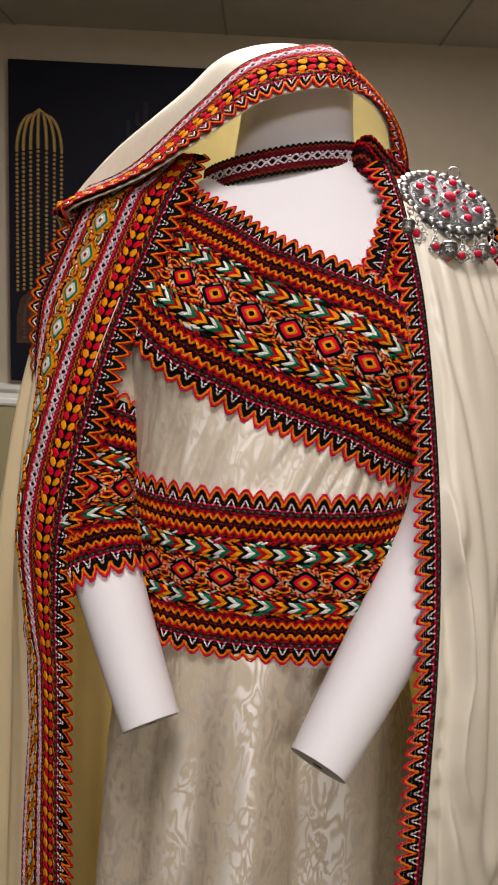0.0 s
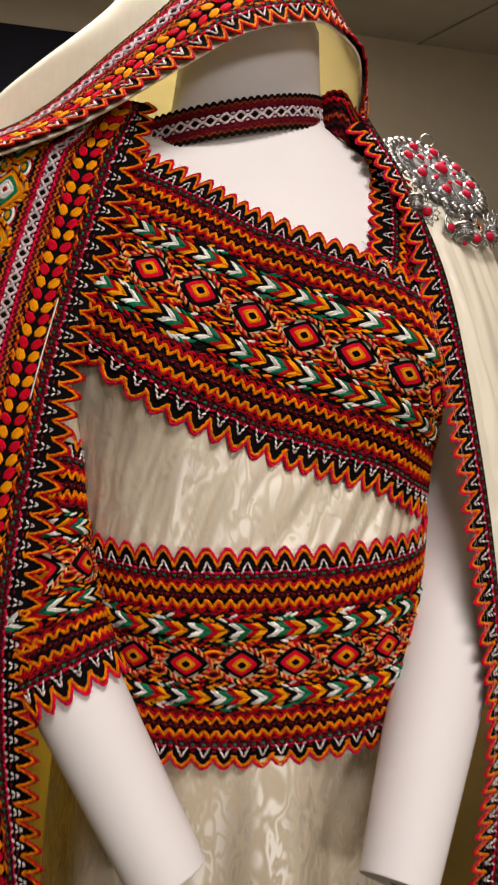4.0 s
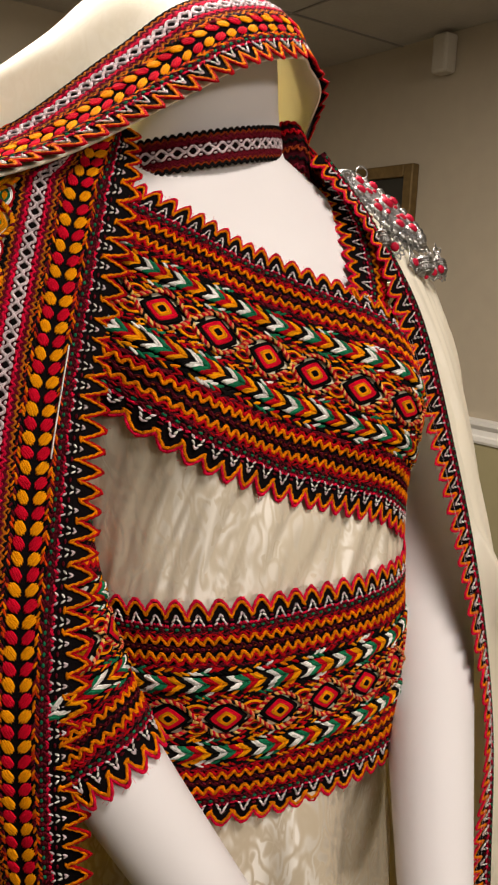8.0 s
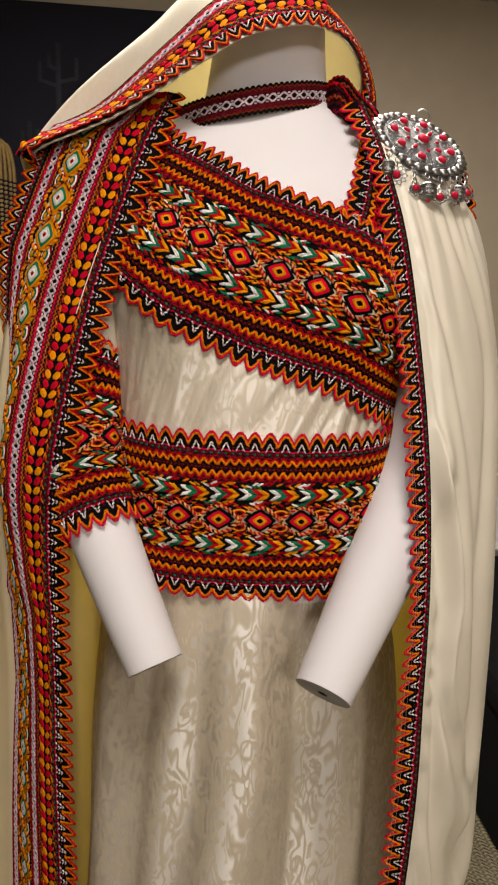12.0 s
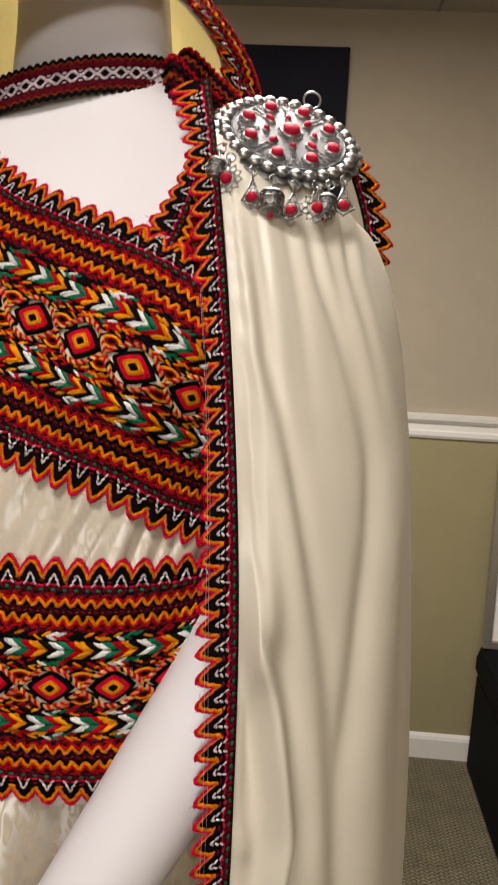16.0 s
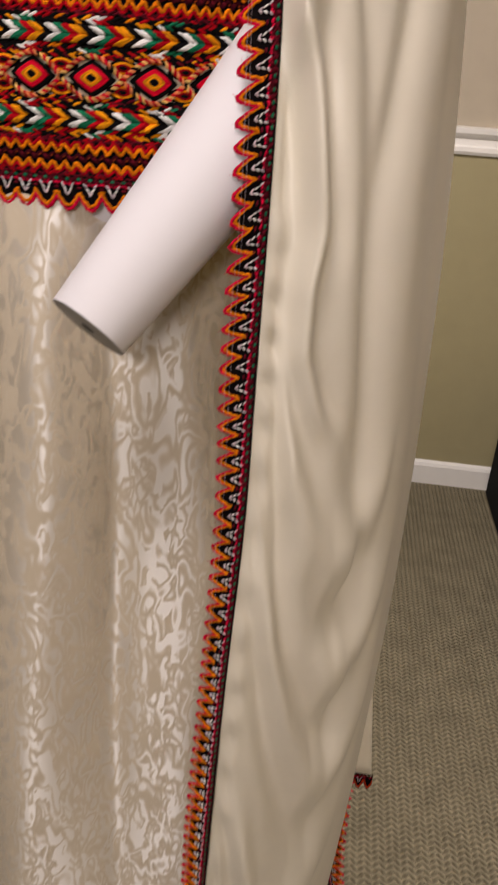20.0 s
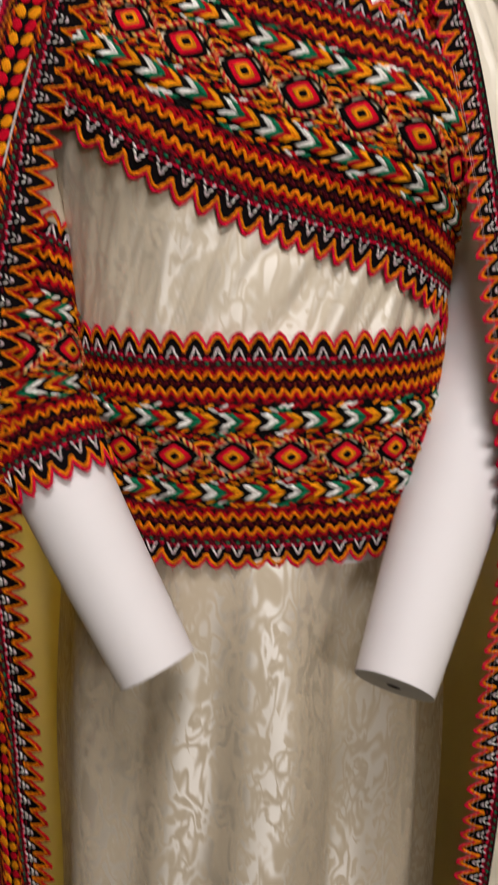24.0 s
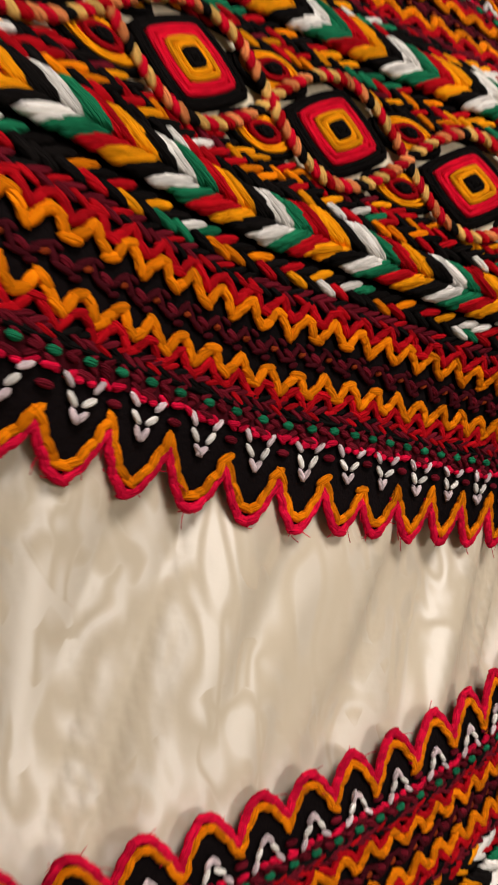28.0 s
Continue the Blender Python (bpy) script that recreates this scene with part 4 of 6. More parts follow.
# hem band
n0 = int(np.argmin(abs(sk[:, 240, 2] - 0.315)))
hg = np.swapaxes(sk[n0:, 67:413:2], 0, 1)
hem = Cloth(np.stack([np.stack([np.interp(np.linspace(0, 1, 9), np.linspace(0, 1, hg.shape[1]), hg[i, :, k]) for k in range(3)], 1) for i in range(len(hg))]), flip=True)
hem.g = hem.g + hem.nn * 0.003
hem_band = under(new("hem_band"), dress, "corded band round the hem")
striped_fabric(hem, hem_band)

# waist sash
sash = tagged(new("waist_sash"), "wide corded sash in red, orange and black round the waist", "sash")
th = np.linspace(-125, 125, 160)
zz = np.linspace(1.2285, 1.0805, 13)
g = torso(np.radians(th)[:, None], zz[None, :] + 0 * th[:, None], 0.008)
belt = Cloth(g, flip=True)
striped_fabric(belt, sash, phase=(np.interp(-8.5, th, belt.s) / 0.0355) % 1, depth=(0.45, 0.38))

# sleeve
def arm_grid(arm, z0, z1, r0, r1, nu, nv, a0, a1):
    """A sleeve round an arm from height z0 to z1: nu round it, nv down it."""
    p = spline(arm, 300)
    i0, i1 = np.argmin(abs(p[:, 2] - z0)), np.argmin(abs(p[:, 2] - z1))
    ii = np.linspace(i0, i1, nv).astype(int)
    out = np.zeros((nu, nv, 3))
    for j, i in enumerate(ii):
        d = Vector(p[i + 4 if i + 4 < 300 else 299] - p[i - 4]).normalized()
        u = d.cross(Vector((0, 1, 0.2))).normalized()
        w = d.cross(u).normalized()
        r = r0 + (r1 - r0) * j / (nv - 1)
        for k in range(nu):
            a = a0 + (a1 - a0) * k / (nu - 1)
            out[k, j] = Vector(p[i]) + u * (math.cos(a) * r) + w * (math.sin(a) * r)
    return out


cloth("upper_sleeve", arm_grid(ARM_L, 1.425, 1.275, 0.0445, 0.0415, 48, 20, 0, 2 * math.pi), BODICE, dress)
g = arm_grid(ARM_L, 1.285, 1.127, 0.042, 0.0335, 60, 13, 0, 2 * math.pi)
sl = Cloth(g, flip=False)
sleeve = under(new("sleeve"), dress, "elbow sleeve of corded stripes")
striped_fabric(sl, sleeve, depth=(0.46, 0.40), start=0.020)

# ---------- choker ----------
choker = tagged(new("choker"), "narrow woven maroon and white choker round the neck", "choker")
a = np.radians(np.linspace(-100, 96, 60))
rows = []
for dz in (0.0112, -0.0112):
    x, y = 0.0121 + np.sin(a) * 0.0735, 0.8047 - np.cos(a) * 0.0568
    rows.append(np.stack([x, y - (0.003 if dz < 0 else 0), 1.5115 + (x - 0.0121) * 0.21 - 0.064 * (y - 0.748) + dz], 1))
g = np.stack([rows[0] * (1 - t) + rows[1] * t for t in np.linspace(0, 1, 5)], 1)
ck = Cloth(g, flip=True)
lattice_row(ck, choker, ck.width / 2, ck.width / 2, 0.0105, dark=True)

# ---------- the cape ----------
cape = tagged(new("hooded_cape"), "long cream satin hooded cape edged with corded braid", "cape")
R_OUT = [(0.110, 0.762, 1.520), (0.122, 0.719, 1.470), (0.136, 0.674, 1.400), (0.149, 0.642, 1.300), (0.157, 0.615, 1.200), (0.160, 0.595, 1.100), (0.161, 0.585, 1.000), (0.162, 0.578, 0.900), (0.157, 0.573, 0.750), (0.153, 0.574, 0.600), (0.148, 0.590, 0.450), (0.137, 0.608, 0.300), (0.133, 0.618, 0.220)]
R_TIP = [(0.086, 0.754, 1.510), (0.104, 0.710, 1.465), (0.116, 0.683, 1.400), (0.130, 0.647, 1.300), (0.135, 0.612, 1.201), (0.140, 0.587, 1.103), (0.139, 0.586, 1.001), (0.141, 0.587, 0.900), (0.137, 0.586, 0.750), (0.131, 0.586, 0.600), (0.127, 0.599, 0.450), (0.116, 0.615, 0.300), (0.111, 0.622, 0.220)]
ro, rt = evened(spline(R_OUT, 300), 260), evened(spline(R_TIP, 300), 260)
g = np.stack([rt * (1 - t) + ro * t for t in np.linspace(0, 1, 4)], 1)
edge = under(new("edge_trim"), cape, "zigzag corded trim in orange, black and maroon")
rc = Cloth(g, flip=False)
scallop_edge(rc, edge, 0.0, rc.width, 0.0128, pointed=0.15, depth=0.50, outer=CRIMSON, mid=ORANGE, rr=0.0010)

k = Work(rc)
ss = np.linspace(0.16, rc.length - 0.25, 400)
for w0, ph in ((0.20, 0.0), (0.30, 1.7)):
    k.cord(np.stack([ss, rc.width * (w0 + 0.03 * np.sin(ss * 9 + ph)), 0.0042 + 0.0006 * np.sin(ss * 31 + ph)], 1), 0.0001, PALE, 4)
k.done("loose_thread", edge, "thin pale tacking threads")

# front panel that hangs over her left arm
zrow = (1.480, 1.44, 1.36, 1.25, 1.1, 0.95, 0.75, 0.5, 0.3, 0.2)
curve = spline(R_OUT, 400)
rows = []
side_x = np.interp(zrow, (0.2, 0.4, 0.75, 1.0, 1.2, 1.36, 1.44, 1.5), (0.268, 0.284, 0.292, 0.288, 0.276, 0.248, 0.228, 0.20))
for z, sx in zip(zrow, side_x):
    i = np.argmin(abs(curve[:, 2] - z))
    x0, y0 = curve[i, 0], curve[i, 1]
    sy = 0.765
    sx = 0.217 + (sx - 0.217) * 0.94
    fall = np.interp(z, (1.36, 1.44, 1.5), (0.0, 0.35, 1.0))
    rows.append([(x0, y0, z), (x0 + (sx - x0) * 0.33, y0 + (sy - y0) * 0.12, z - 0.010 * fall), (x0 + (sx - x0) * 0.75, y0 + (sy - y0) * 0.45, z - 0.034 * fall), (sx, sy, z - 0.070 * fall), (sx - 0.03, 0.88, z - 0.065 * fall), (0.10, 0.97, z - 0.03 * fall), (0.0, 0.98, z)])
pan = surface(rows, 320, 320)
u, t = np.linspace(0, 1, 320)[:, None], np.linspace(0, 1, 320)[None, :]
du, dv = np.gradient(pan, axis=0), np.gradient(pan, axis=1)
pn = np.cross(du, dv)
pn /= np.linalg.norm(pn, axis=2)[..., None] + 1e-12
hang = np.clip(u * 5, 0, 1) * np.clip(t * 14, 0, 1)
# folds fan out from the gathering at the shoulder; lower down the cloth hangs in slack curves
fan = t * np.interp(u, (0, 0.15, 0.5, 1), (1.12, 1.04, 1.0, 0.97))
fold = np.zeros_like(fan + u)
for i in range(fold.shape[0]):
    for j in range(fold.shape[1]):
        f, q = fan[i, j], u[i, 0]
        fold[i, j] = (0.004 + 0.003 * min(q / 0.4, 1.0)) * noise.noise(Vector((f * 4.0 + 0.8 * q, q * 2.8, 3.2))) + 0.0008 * noise.noise(Vector((f * 21.0 - 1.2 * q, q * 2.4, 7.7)))
fold = fold * hang


def crease(path, strength, parts):
    """Relief along a line t(u): each part is a height, an offset across the line and a width."""
    pu, pt = zip(*path)
    d = t - np.interp(u, pu, pt)
    su, sv = zip(*strength)
    return np.interp(u, su, sv) * sum(h * np.exp(-((d - off) / wide) ** 2) for h, off, wide in parts)


def swag(path, span, size):
    """A slack curve u(t) that bulges above and tucks in below."""
    pt, pu = zip(*path)
    d = u - np.interp(t, pt, pu)
    return size * np.interp(t, span, (0, 1, 1, 0)) * (np.exp(-((d + 0.015) / 0.020) ** 2) - 0.8 * np.exp(-((d - 0.016) / 0.017) ** 2))


# the seam of the edge, and pleats that fan out from the gathering at the shoulder
fold = fold + crease(((0.0, 0.024), (0.16, 0.026), (0.24, 0.036), (0.30, 0.038), (0.352, 0.055)), ((0.0, 0.6), (0.2, 1), (0.34, 1), (0.38, 0)), ((-0.0009, 0.0, 0.010), (0.0011, 0.028, 0.020)))
for path, size in ((((0.0, 0.10), (0.10, 0.105), (0.20, 0.115), (0.30, 0.125)), 0.5), (((0.0, 0.17), (0.10, 0.18), (0.20, 0.195), (0.30, 0.20)), 0.6), (((0.0, 0.222), (0.131, 0.237), (0.176, 0.243), (0.22, 0.27), (0.30, 0.30)), 1.0), (((0.0, 0.262), (0.131, 0.274), (0.20, 0.285), (0.30, 0.33)), 0.9), (((0.0, 0.35), (0.09, 0.345), (0.171, 0.315), (0.30, 0.36)), 1.0)):
    fold = fold + crease(path, ((0.0, 0.3), (0.05, 1), (0.17, 1), (0.30, 0)), ((-0.0024 * size, 0.0, 0.013), (0.0022 * size, 0.028, 0.020)))
# two long folds down the middle
fold = fold + crease(((0.10, 0.05), (0.166, 0.064), (0.236, 0.078), (0.271, 0.114), (0.317, 0.143), (0.357, 0.172), (0.392, 0.194), (0.437, 0.211), (0.482, 0.226), (0.543, 0.249), (0.62, 0.262)), ((0.10, 0), (0.20, 0.7), (0.30, 1), (0.56, 0.8), (0.64, 0)), ((0.0036, -0.026, 0.030), (-0.0034, 0.014, 0.021)))
fold = fold + crease(((0.166, 0.25), (0.206, 0.269), (0.256, 0.300), (0.30, 0.318), (0.337, 0.306), (0.362, 0.288), (0.40, 0.264), (0.442, 0.246), (0.467, 0.247), (0.513, 0.256), (0.568, 0.277), (0.68, 0.30)), ((0.15, 0), (0.25, 0.5), (0.33, 1), (0.52, 0.9), (0.70, 0.5), (0.80, 0)), ((-0.0058, 0.0, 0.022), (0.0052, 0.070, 0.050)))
# the cloth bulges over the elbow and falls from it in one long curved fold
ELBOW = ((0.33, 0.0), (0.372, 0.005), (0.382, 0.055), (0.397, 0.087), (0.422, 0.107), (0.442, 0.121), (0.457, 0.129), (0.482, 0.112), (0.513, 0.113), (0.538, 0.150), (0.558, 0.200), (0.60, 0.24))
fold = fold + crease(ELBOW, ((0.35, 0), (0.38, 0.8), (0.42, 1), (0.54, 0.8), (0.60, 0)), ((0.0120, -0.008, 0.026), (-0.0060, 0.034, 0.024), (-0.0055, -0.060, 0.034)))
fold = fold + 0.016 * np.exp(-((u - 0.368) / 0.020) ** 2 - ((t - 0.040) / 0.050) ** 2) + 0.006 * np.exp(-((u - 0.40) / 0.06) ** 2 - ((t - 0.06) / 0.08) ** 2) - 0.006 * np.exp(-((u - 0.422) / 0.026) ** 2 - ((t - 0.045) / 0.036) ** 2)
# lower down it hangs in slack curves
fold = fold + swag(((0.0, 0.49), (0.05, 0.528), (0.096, 0.573), (0.164, 0.608), (0.215, 0.628), (0.26, 0.630), (0.31, 0.612), (0.36, 0.58)), (0.04, 0.10, 0.26, 0.34), 0.0115)
fold = fold + swag(((0.06, 0.57), (0.119, 0.613), (0.187, 0.653), (0.25, 0.683), (0.29, 0.688), (0.34, 0.67), (0.40, 0.63)), (0.06, 0.14, 0.29, 0.38), 0.0120)
fold = fold + swag(((0.0, 0.58), (0.05, 0.623), (0.11, 0.658), (0.183, 0.700), (0.25, 0.735), (0.30, 0.745), (0.36, 0.73), (0.42, 0.69)), (0.03, 0.10, 0.30, 0.40), 0.0110)
fold = fold + swag(((0.0, 0.70), (0.08, 0.75), (0.16, 0.80), (0.24, 0.825), (0.32, 0.82), (0.40, 0.79)), (0.03, 0.10, 0.28, 0.38), 0.0095)
for axis in (0, 1):
    fold = (np.roll(fold, 2, axis) + np.roll(fold, -2, axis) + 2 * (np.roll(fold, 1, axis) + np.roll(fold, -1, axis)) + 3 * fold) / 9
pucker = (0.0006 + 0.0016 * np.clip((u - 0.38) * 6, 0, 1)) * np.exp(-((t - 0.030) / 0.020) ** 2) * np.sin(2 * np.pi * (40 * u - 9 * t) + 3 * np.sin(11 * u) + 1.5 * np.sin(37 * u))
pan = pan + pn * (fold * np.clip(t * 30, 0, 1) + pucker)[..., None]
cloth("front_panel", pan[::-1, :206], SATIN, cape, inner=LINING)
cloth("back_panel", pan[::-1, 205:], BACKCLOTH, cape, thick=0.0006)

# rear hem of the cape, seen below the front panel
A = spline([(0.288, 0.80, 0.50), (0.290, 0.80, 0.40), (0.294, 0.79, 0.30), (0.312, 0.78, 0.20), (0.330, 0.77, 0.125)], 60)
Bs = A + np.array((-0.022, 0.004, 0.004))
g = np.stack([A * (1 - t) + Bs * t for t in np.linspace(0, 1, 4)], 1)
rear = under(new("rear_trim"), cape, "zigzag trim on the rear hem")
rh = Cloth(g, flip=True)
scallop_edge(rh, rear, 0.0, rh.width, 0.0128, pointed=0.6, depth=0.56, outer=CRIMSON, mid=ORANGE, rr=0.0010)
A = spline([(0.332, 0.768, 0.118), (0.295, 0.755, 0.112), (0.255, 0.745, 0.118)], 40)
g = np.stack([A * (1 - t) + (A + np.array((0, 0.002, 0.022))) * t for t in np.linspace(0, 1, 4)], 1)
rh = Cloth(g, flip=True)
scallop_edge(rh, rear, 0.0, rh.width, 0.0128, pointed=0.6, depth=0.56, outer=CRIMSON, mid=ORANGE, rr=0.0010)
rows = [[(0.283 - 0.02 * q, 0.80 - 0.01 * q, z), (0.24, 0.82, z), (0.15, 0.86, z)] for q, z in ((0, 0.55), (0, 0.4), (-0.3, 0.3), (-1.0, 0.2), (-2.0, 0.125))]
cloth("rear_panel", surface(rows, 30, 20)[:, ::-1], SATIN, cape, inner=LINING)

# a corner of the back that hangs behind, with its own hem
rows = [[(x1 - 0.075, 0.935, z), (x1 - 0.03, 0.932, z), (x1, 0.930, z)] for x1, z in ((0.27, 0.72), (0.292, 0.58), (0.311, 0.45), (0.329, 0.304))]
cloth("back_corner", surface(rows, 24, 12), SATIN, cape)
A = spline([(0.331, 0.929, 0.281), (0.300, 0.930, 0.279), (0.262, 0.932, 0.280)], 40)
g = np.stack([A * (1 - t) + (A + np.array((0, 0.001, 0.026))) * t for t in np.linspace(0, 1, 4)], 1)
corner = Cloth(g, flip=True)
scallop_edge(corner, rear, 0.0, corner.width, 0.0128, pointed=0.6, depth=0.5, outer=MAROON, mid=DEEP, rr=0.0010)

# left front with its broad band
L_TIP = [(-0.053, 0.758, 1.513), (-0.059, 0.747, 1.497), (-0.067, 0.732, 1.470), (-0.085, 0.715, 1.420), (-0.105, 0.697, 1.360), (-0.121, 0.679, 1.300), (-0.143, 0.649, 1.200), (-0.149, 0.637, 1.100), (-0.147, 0.628, 1.000), (-0.147, 0.629, 0.900), (-0.144, 0.634, 0.750), (-0.142, 0.640, 0.600), (-0.151, 0.642, 0.450), (-0.155, 0.645, 0.33)]
lt = evened(spline(L_TIP, 320), 200)
cols = []
T = np.gradient(lt, axis=0)
T /= np.linalg.norm(T, axis=1)[:, None]
spread = np.clip((lt[:, 2] - 1.24) / 0.12, 0, 1)
low = np.clip((1.16 - lt[:, 2]) / 0.10, 0, 1)
for dx, dy, ex, ey, fx, fy in ((0, 0, 0, 0, 0, 0), (-0.024, 0.006, -0.024, 0.006, -0.024, 0.006), (-0.048, 0.017, -0.048, 0.017, -0.048, 0.016), (-0.070, 0.033, -0.071, 0.030, -0.069, 0.029), (-0.078, 0.060, -0.092, 0.046, -0.087, 0.042), (-0.078, 0.098, -0.113, 0.062, -0.108, 0.056)):
    dx, dy = dx + (ex - dx) * spread + (fx - dx) * low, dy + (ey - dy) * spread + (fy - dy) * low
    turn_by = np.radians(np.interp(lt[:, 2], (0.33, 0.6, 0.8, 0.95, 1.05, 1.16, 1.3), (8, 16, 22, 28, 27, 8, 0)))
    o = np.stack([dx * np.cos(turn_by) + dy * np.sin(turn_by), -dx * np.sin(turn_by) + dy * np.cos(turn_by), np.zeros(len(lt))], 1)
    f = np.clip((1.56 - lt[:, 2]) / 0.09, 0.6, 1)
    cols.append(lt + (o - T * (T * o).sum(1)[:, None]) * f[:, None])
g = np.stack([spline([c[i] for c in cols], 14) for i in range(200)])
lc = Cloth(g, flip=True)
broad = under(new("broad_band"), cape, "broad corded band with green and white lozenges")
W = lc.width
k = Work(lc)
ss = np.linspace(0, lc.length, 160)
k.sheet(ss, np.full(160, 0.02), np.full(160, W), -0.0006, CREAM, 14)
k.done("band_backing", broad)
scallop_edge(lc, broad, 0.0, 0.0285, 0.0125, pointed=0.35, depth=0.48, outer=RED, mid=ORANGE, rr=0.0010)
leaf_row(lc, broad, 0.0385, 0.0090)
lattice_row(lc, broad, 0.0600, 0.0118)
diamond_row(lc, broad, 0.0858, 0.0130, 0.036, LRINGS, LHALF, (YELLOW, ORANGE, YELLOW, MAROON))
lattice_row(lc, broad, 0.1095, 0.0108)
scallop_edge(lc, broad, 0.142, 0.121, 0.0125, 0.0, 0.40, pointed=0.65, depth=0.56, outer=RED, mid=ORANGE, rr=0.0010)

k = Work(lc)
i0, i1 = (float(np.interp(-z, -lt[:, 2], lc.s)) for z in (1.375, 1.315))
ss = np.linspace(i0, i1, 24)
k.cord(np.stack([ss, 0.0295 + 0.0012 * np.sin(ss * 30), np.full(24, 0.0034)], 1), 0.0005, WHITE, 5)
k.done("loose_thread", broad, "loose white thread")

# side of the cape behind the band
rows = []
for z, sx in zip((1.47, 1.4, 1.3, 1.2, 1.1, 0.95, 0.75, 0.5, 0.3), (-0.19, -0.215, -0.235, -0.25, -0.262, -0.275, -0.28, -0.28, -0.28)):
    i = np.argmin(abs(lt[:, 2] - z))
    b = g[i, -3]
    rows.append([(b[0], b[1] + 0.003, z), (sx, b[1] + 0.06, z), (sx + 0.01, 0.86, z), (-0.17, 0.95, z), (0.0, 0.98, z)])
cloth("back_panel", folded(surface(rows, 120, 160), 0.0055, 9, 0.7, lambda u: np.clip(u * 3, 0.2, 1)), BACKCLOTH, cape, thick=0.0006)

# hood
E = [(-0.194, 0.794, 1.452), (-0.184, 0.771, 1.464), (-0.114, 0.740, 1.491), (-0.044, 0.714, 1.532), (-0.006, 0.706, 1.554), (0.040, 0.711, 1.567), (0.072, 0.737, 1.570), (0.095, 0.751, 1.560), (0.113, 0.784, 1.542), (0.117, 0.804, 1.517)]
M = [(-0.209, 0.803, 1.457), (-0.197, 0.803, 1.468), (-0.137, 0.800, 1.501), (-0.066, 0.769, 1.556), (-0.019, 0.754, 1.591), (0.043, 0.757, 1.607), (0.078, 0.770, 1.589), (0.112, 0.797, 1.564), (0.133, 0.821, 1.535), (0.139, 0.836, 1.504)]
C = [(-0.204, 0.844, 1.431), (-0.199, 0.835, 1.470), (-0.158, 0.828, 1.521), (-0.090, 0.825, 1.578), (-0.050, 0.826, 1.612), (0.002, 0.830, 1.620), (0.060, 0.833, 1.597), (0.099, 0.838, 1.563), (0.127, 0.852, 1.527), (0.133, 0.871, 1.488)]
B = [(-0.20, 0.90, 1.43), (-0.18, 0.93, 1.46), (-0.12, 0.95, 1.50), (-0.07, 0.95, 1.53), (-0.03, 0.95, 1.54), (0.03, 0.95, 1.54), (0.08, 0.94, 1.53), (0.12, 0.93, 1.50), (0.14, 0.92, 1.48), (0.14, 0.91, 1.46)]
D = [(p[0], 0.98, 1.38) for p in B]
hood_grid = surface([E, M, C, B, D], 70, 120)
cloth("hood", hood_grid, HOODCLOTH, cape, inner=LINING)
g = surface([E, M, C, B, D], 401, 160)[:110]
g = np.swapaxes(g, 0, 1)
# trim of an even width along the hood's front
acc = np.cumsum(np.linalg.norm(np.diff(g, axis=1), axis=2), axis=1)
hg = np.zeros((160, 9, 3))
for i in range(160):
    d = np.concatenate([[0], acc[i]])
    for k in range(3):
        hg[i, :, k] = np.interp(np.linspace(0, 0.056, 9), d, g[i, :, k])
hc = Cloth(hg, flip=False)
hc.g = hc.g + hc.nn * 0.0025
hood_trim = under(new("hood_trim"), cape, "corded trim with leaf stitches round the hood")
scallop_edge(hc, hood_trim, -0.006, 0.016, 0.0135, pointed=0.35, depth=0.54, outer=RED, mid=ORANGE, rr=0.0010)
# past the crown the trim turns under, and only its edge shows
crown = float(np.interp(0.060, hc.g[:110, 0, 0], hc.s[:110]))
k = Work(hc)
ss = np.linspace(crown, hc.length, 40)
k.sheet(ss, np.full(40, 0.014), np.full(40, 0.044), 0.0004, NIGHT, 5)
k.done("dark_tape", hood_trim, "dark turned-under tape")
for w0, stitch in ((0.019, RED), (0.025, ORANGE), (0.031, MAROON), (0.038, RED)):
    zigzag_row(hc, hood_trim, w0, 0.0018, 0.0074, 0.0010, stitch, crown, hc.length - 0.002)
leaf_row(hc, hood_trim, 0.026, 0.0090, s1=crown)
lattice_row(hc, hood_trim, 0.0475, 0.0118, s1=crown - 0.006)

# ---------- strap at the neckline ----------
strap = under(new("shoulder_strap"), dress, "scalloped strap from the neck to the bust band")
A = spline([(0.112, 0.796, 1.510), (0.110, 0.770, 1.496), (0.103, 0.742, 1.4685), (0.095, 0.718, 1.442), (0.083, 0.697, 1.4185), (0.070, 0.690, 1.402)], 70)
Bs = spline([(0.122, 0.790, 1.510), (0.126, 0.756, 1.498), (0.128, 0.722, 1.470), (0.124, 0.704, 1.440), (0.119, 0.692, 1.408), (0.112, 0.684, 1.380)], 70)
g = np.stack([A * (1 - t) + Bs * t + np.array((0, -0.003 * math.sin(math.pi * t), 0)) for t in np.linspace(0, 1, 6)], 1)
stc = Cloth(g, flip=False)
k = Work(stc)
ss = np.linspace(0, stc.length, 60)
k.sheet(ss, np.full(60, stc.width * 0.45), np.full(60, stc.width), 0.0002, TAPE, 4)
k.done("maroon_tape", strap)
scallop_edge(stc, strap, 0.0, stc.width * 0.60, 0.0118, pointed=0.05, depth=0.30)
zigzag_row(stc, strap, stc.width * 0.68, 0.0016, 0.0074, 0.0010, ORANGE)
zigzag_row(stc, strap, stc.width * 0.80, 0.0016, 0.0074, 0.0010, RED)
zigzag_row(stc, strap, stc.width * 0.92, 0.0018, 0.0074, 0.0010, RUST)

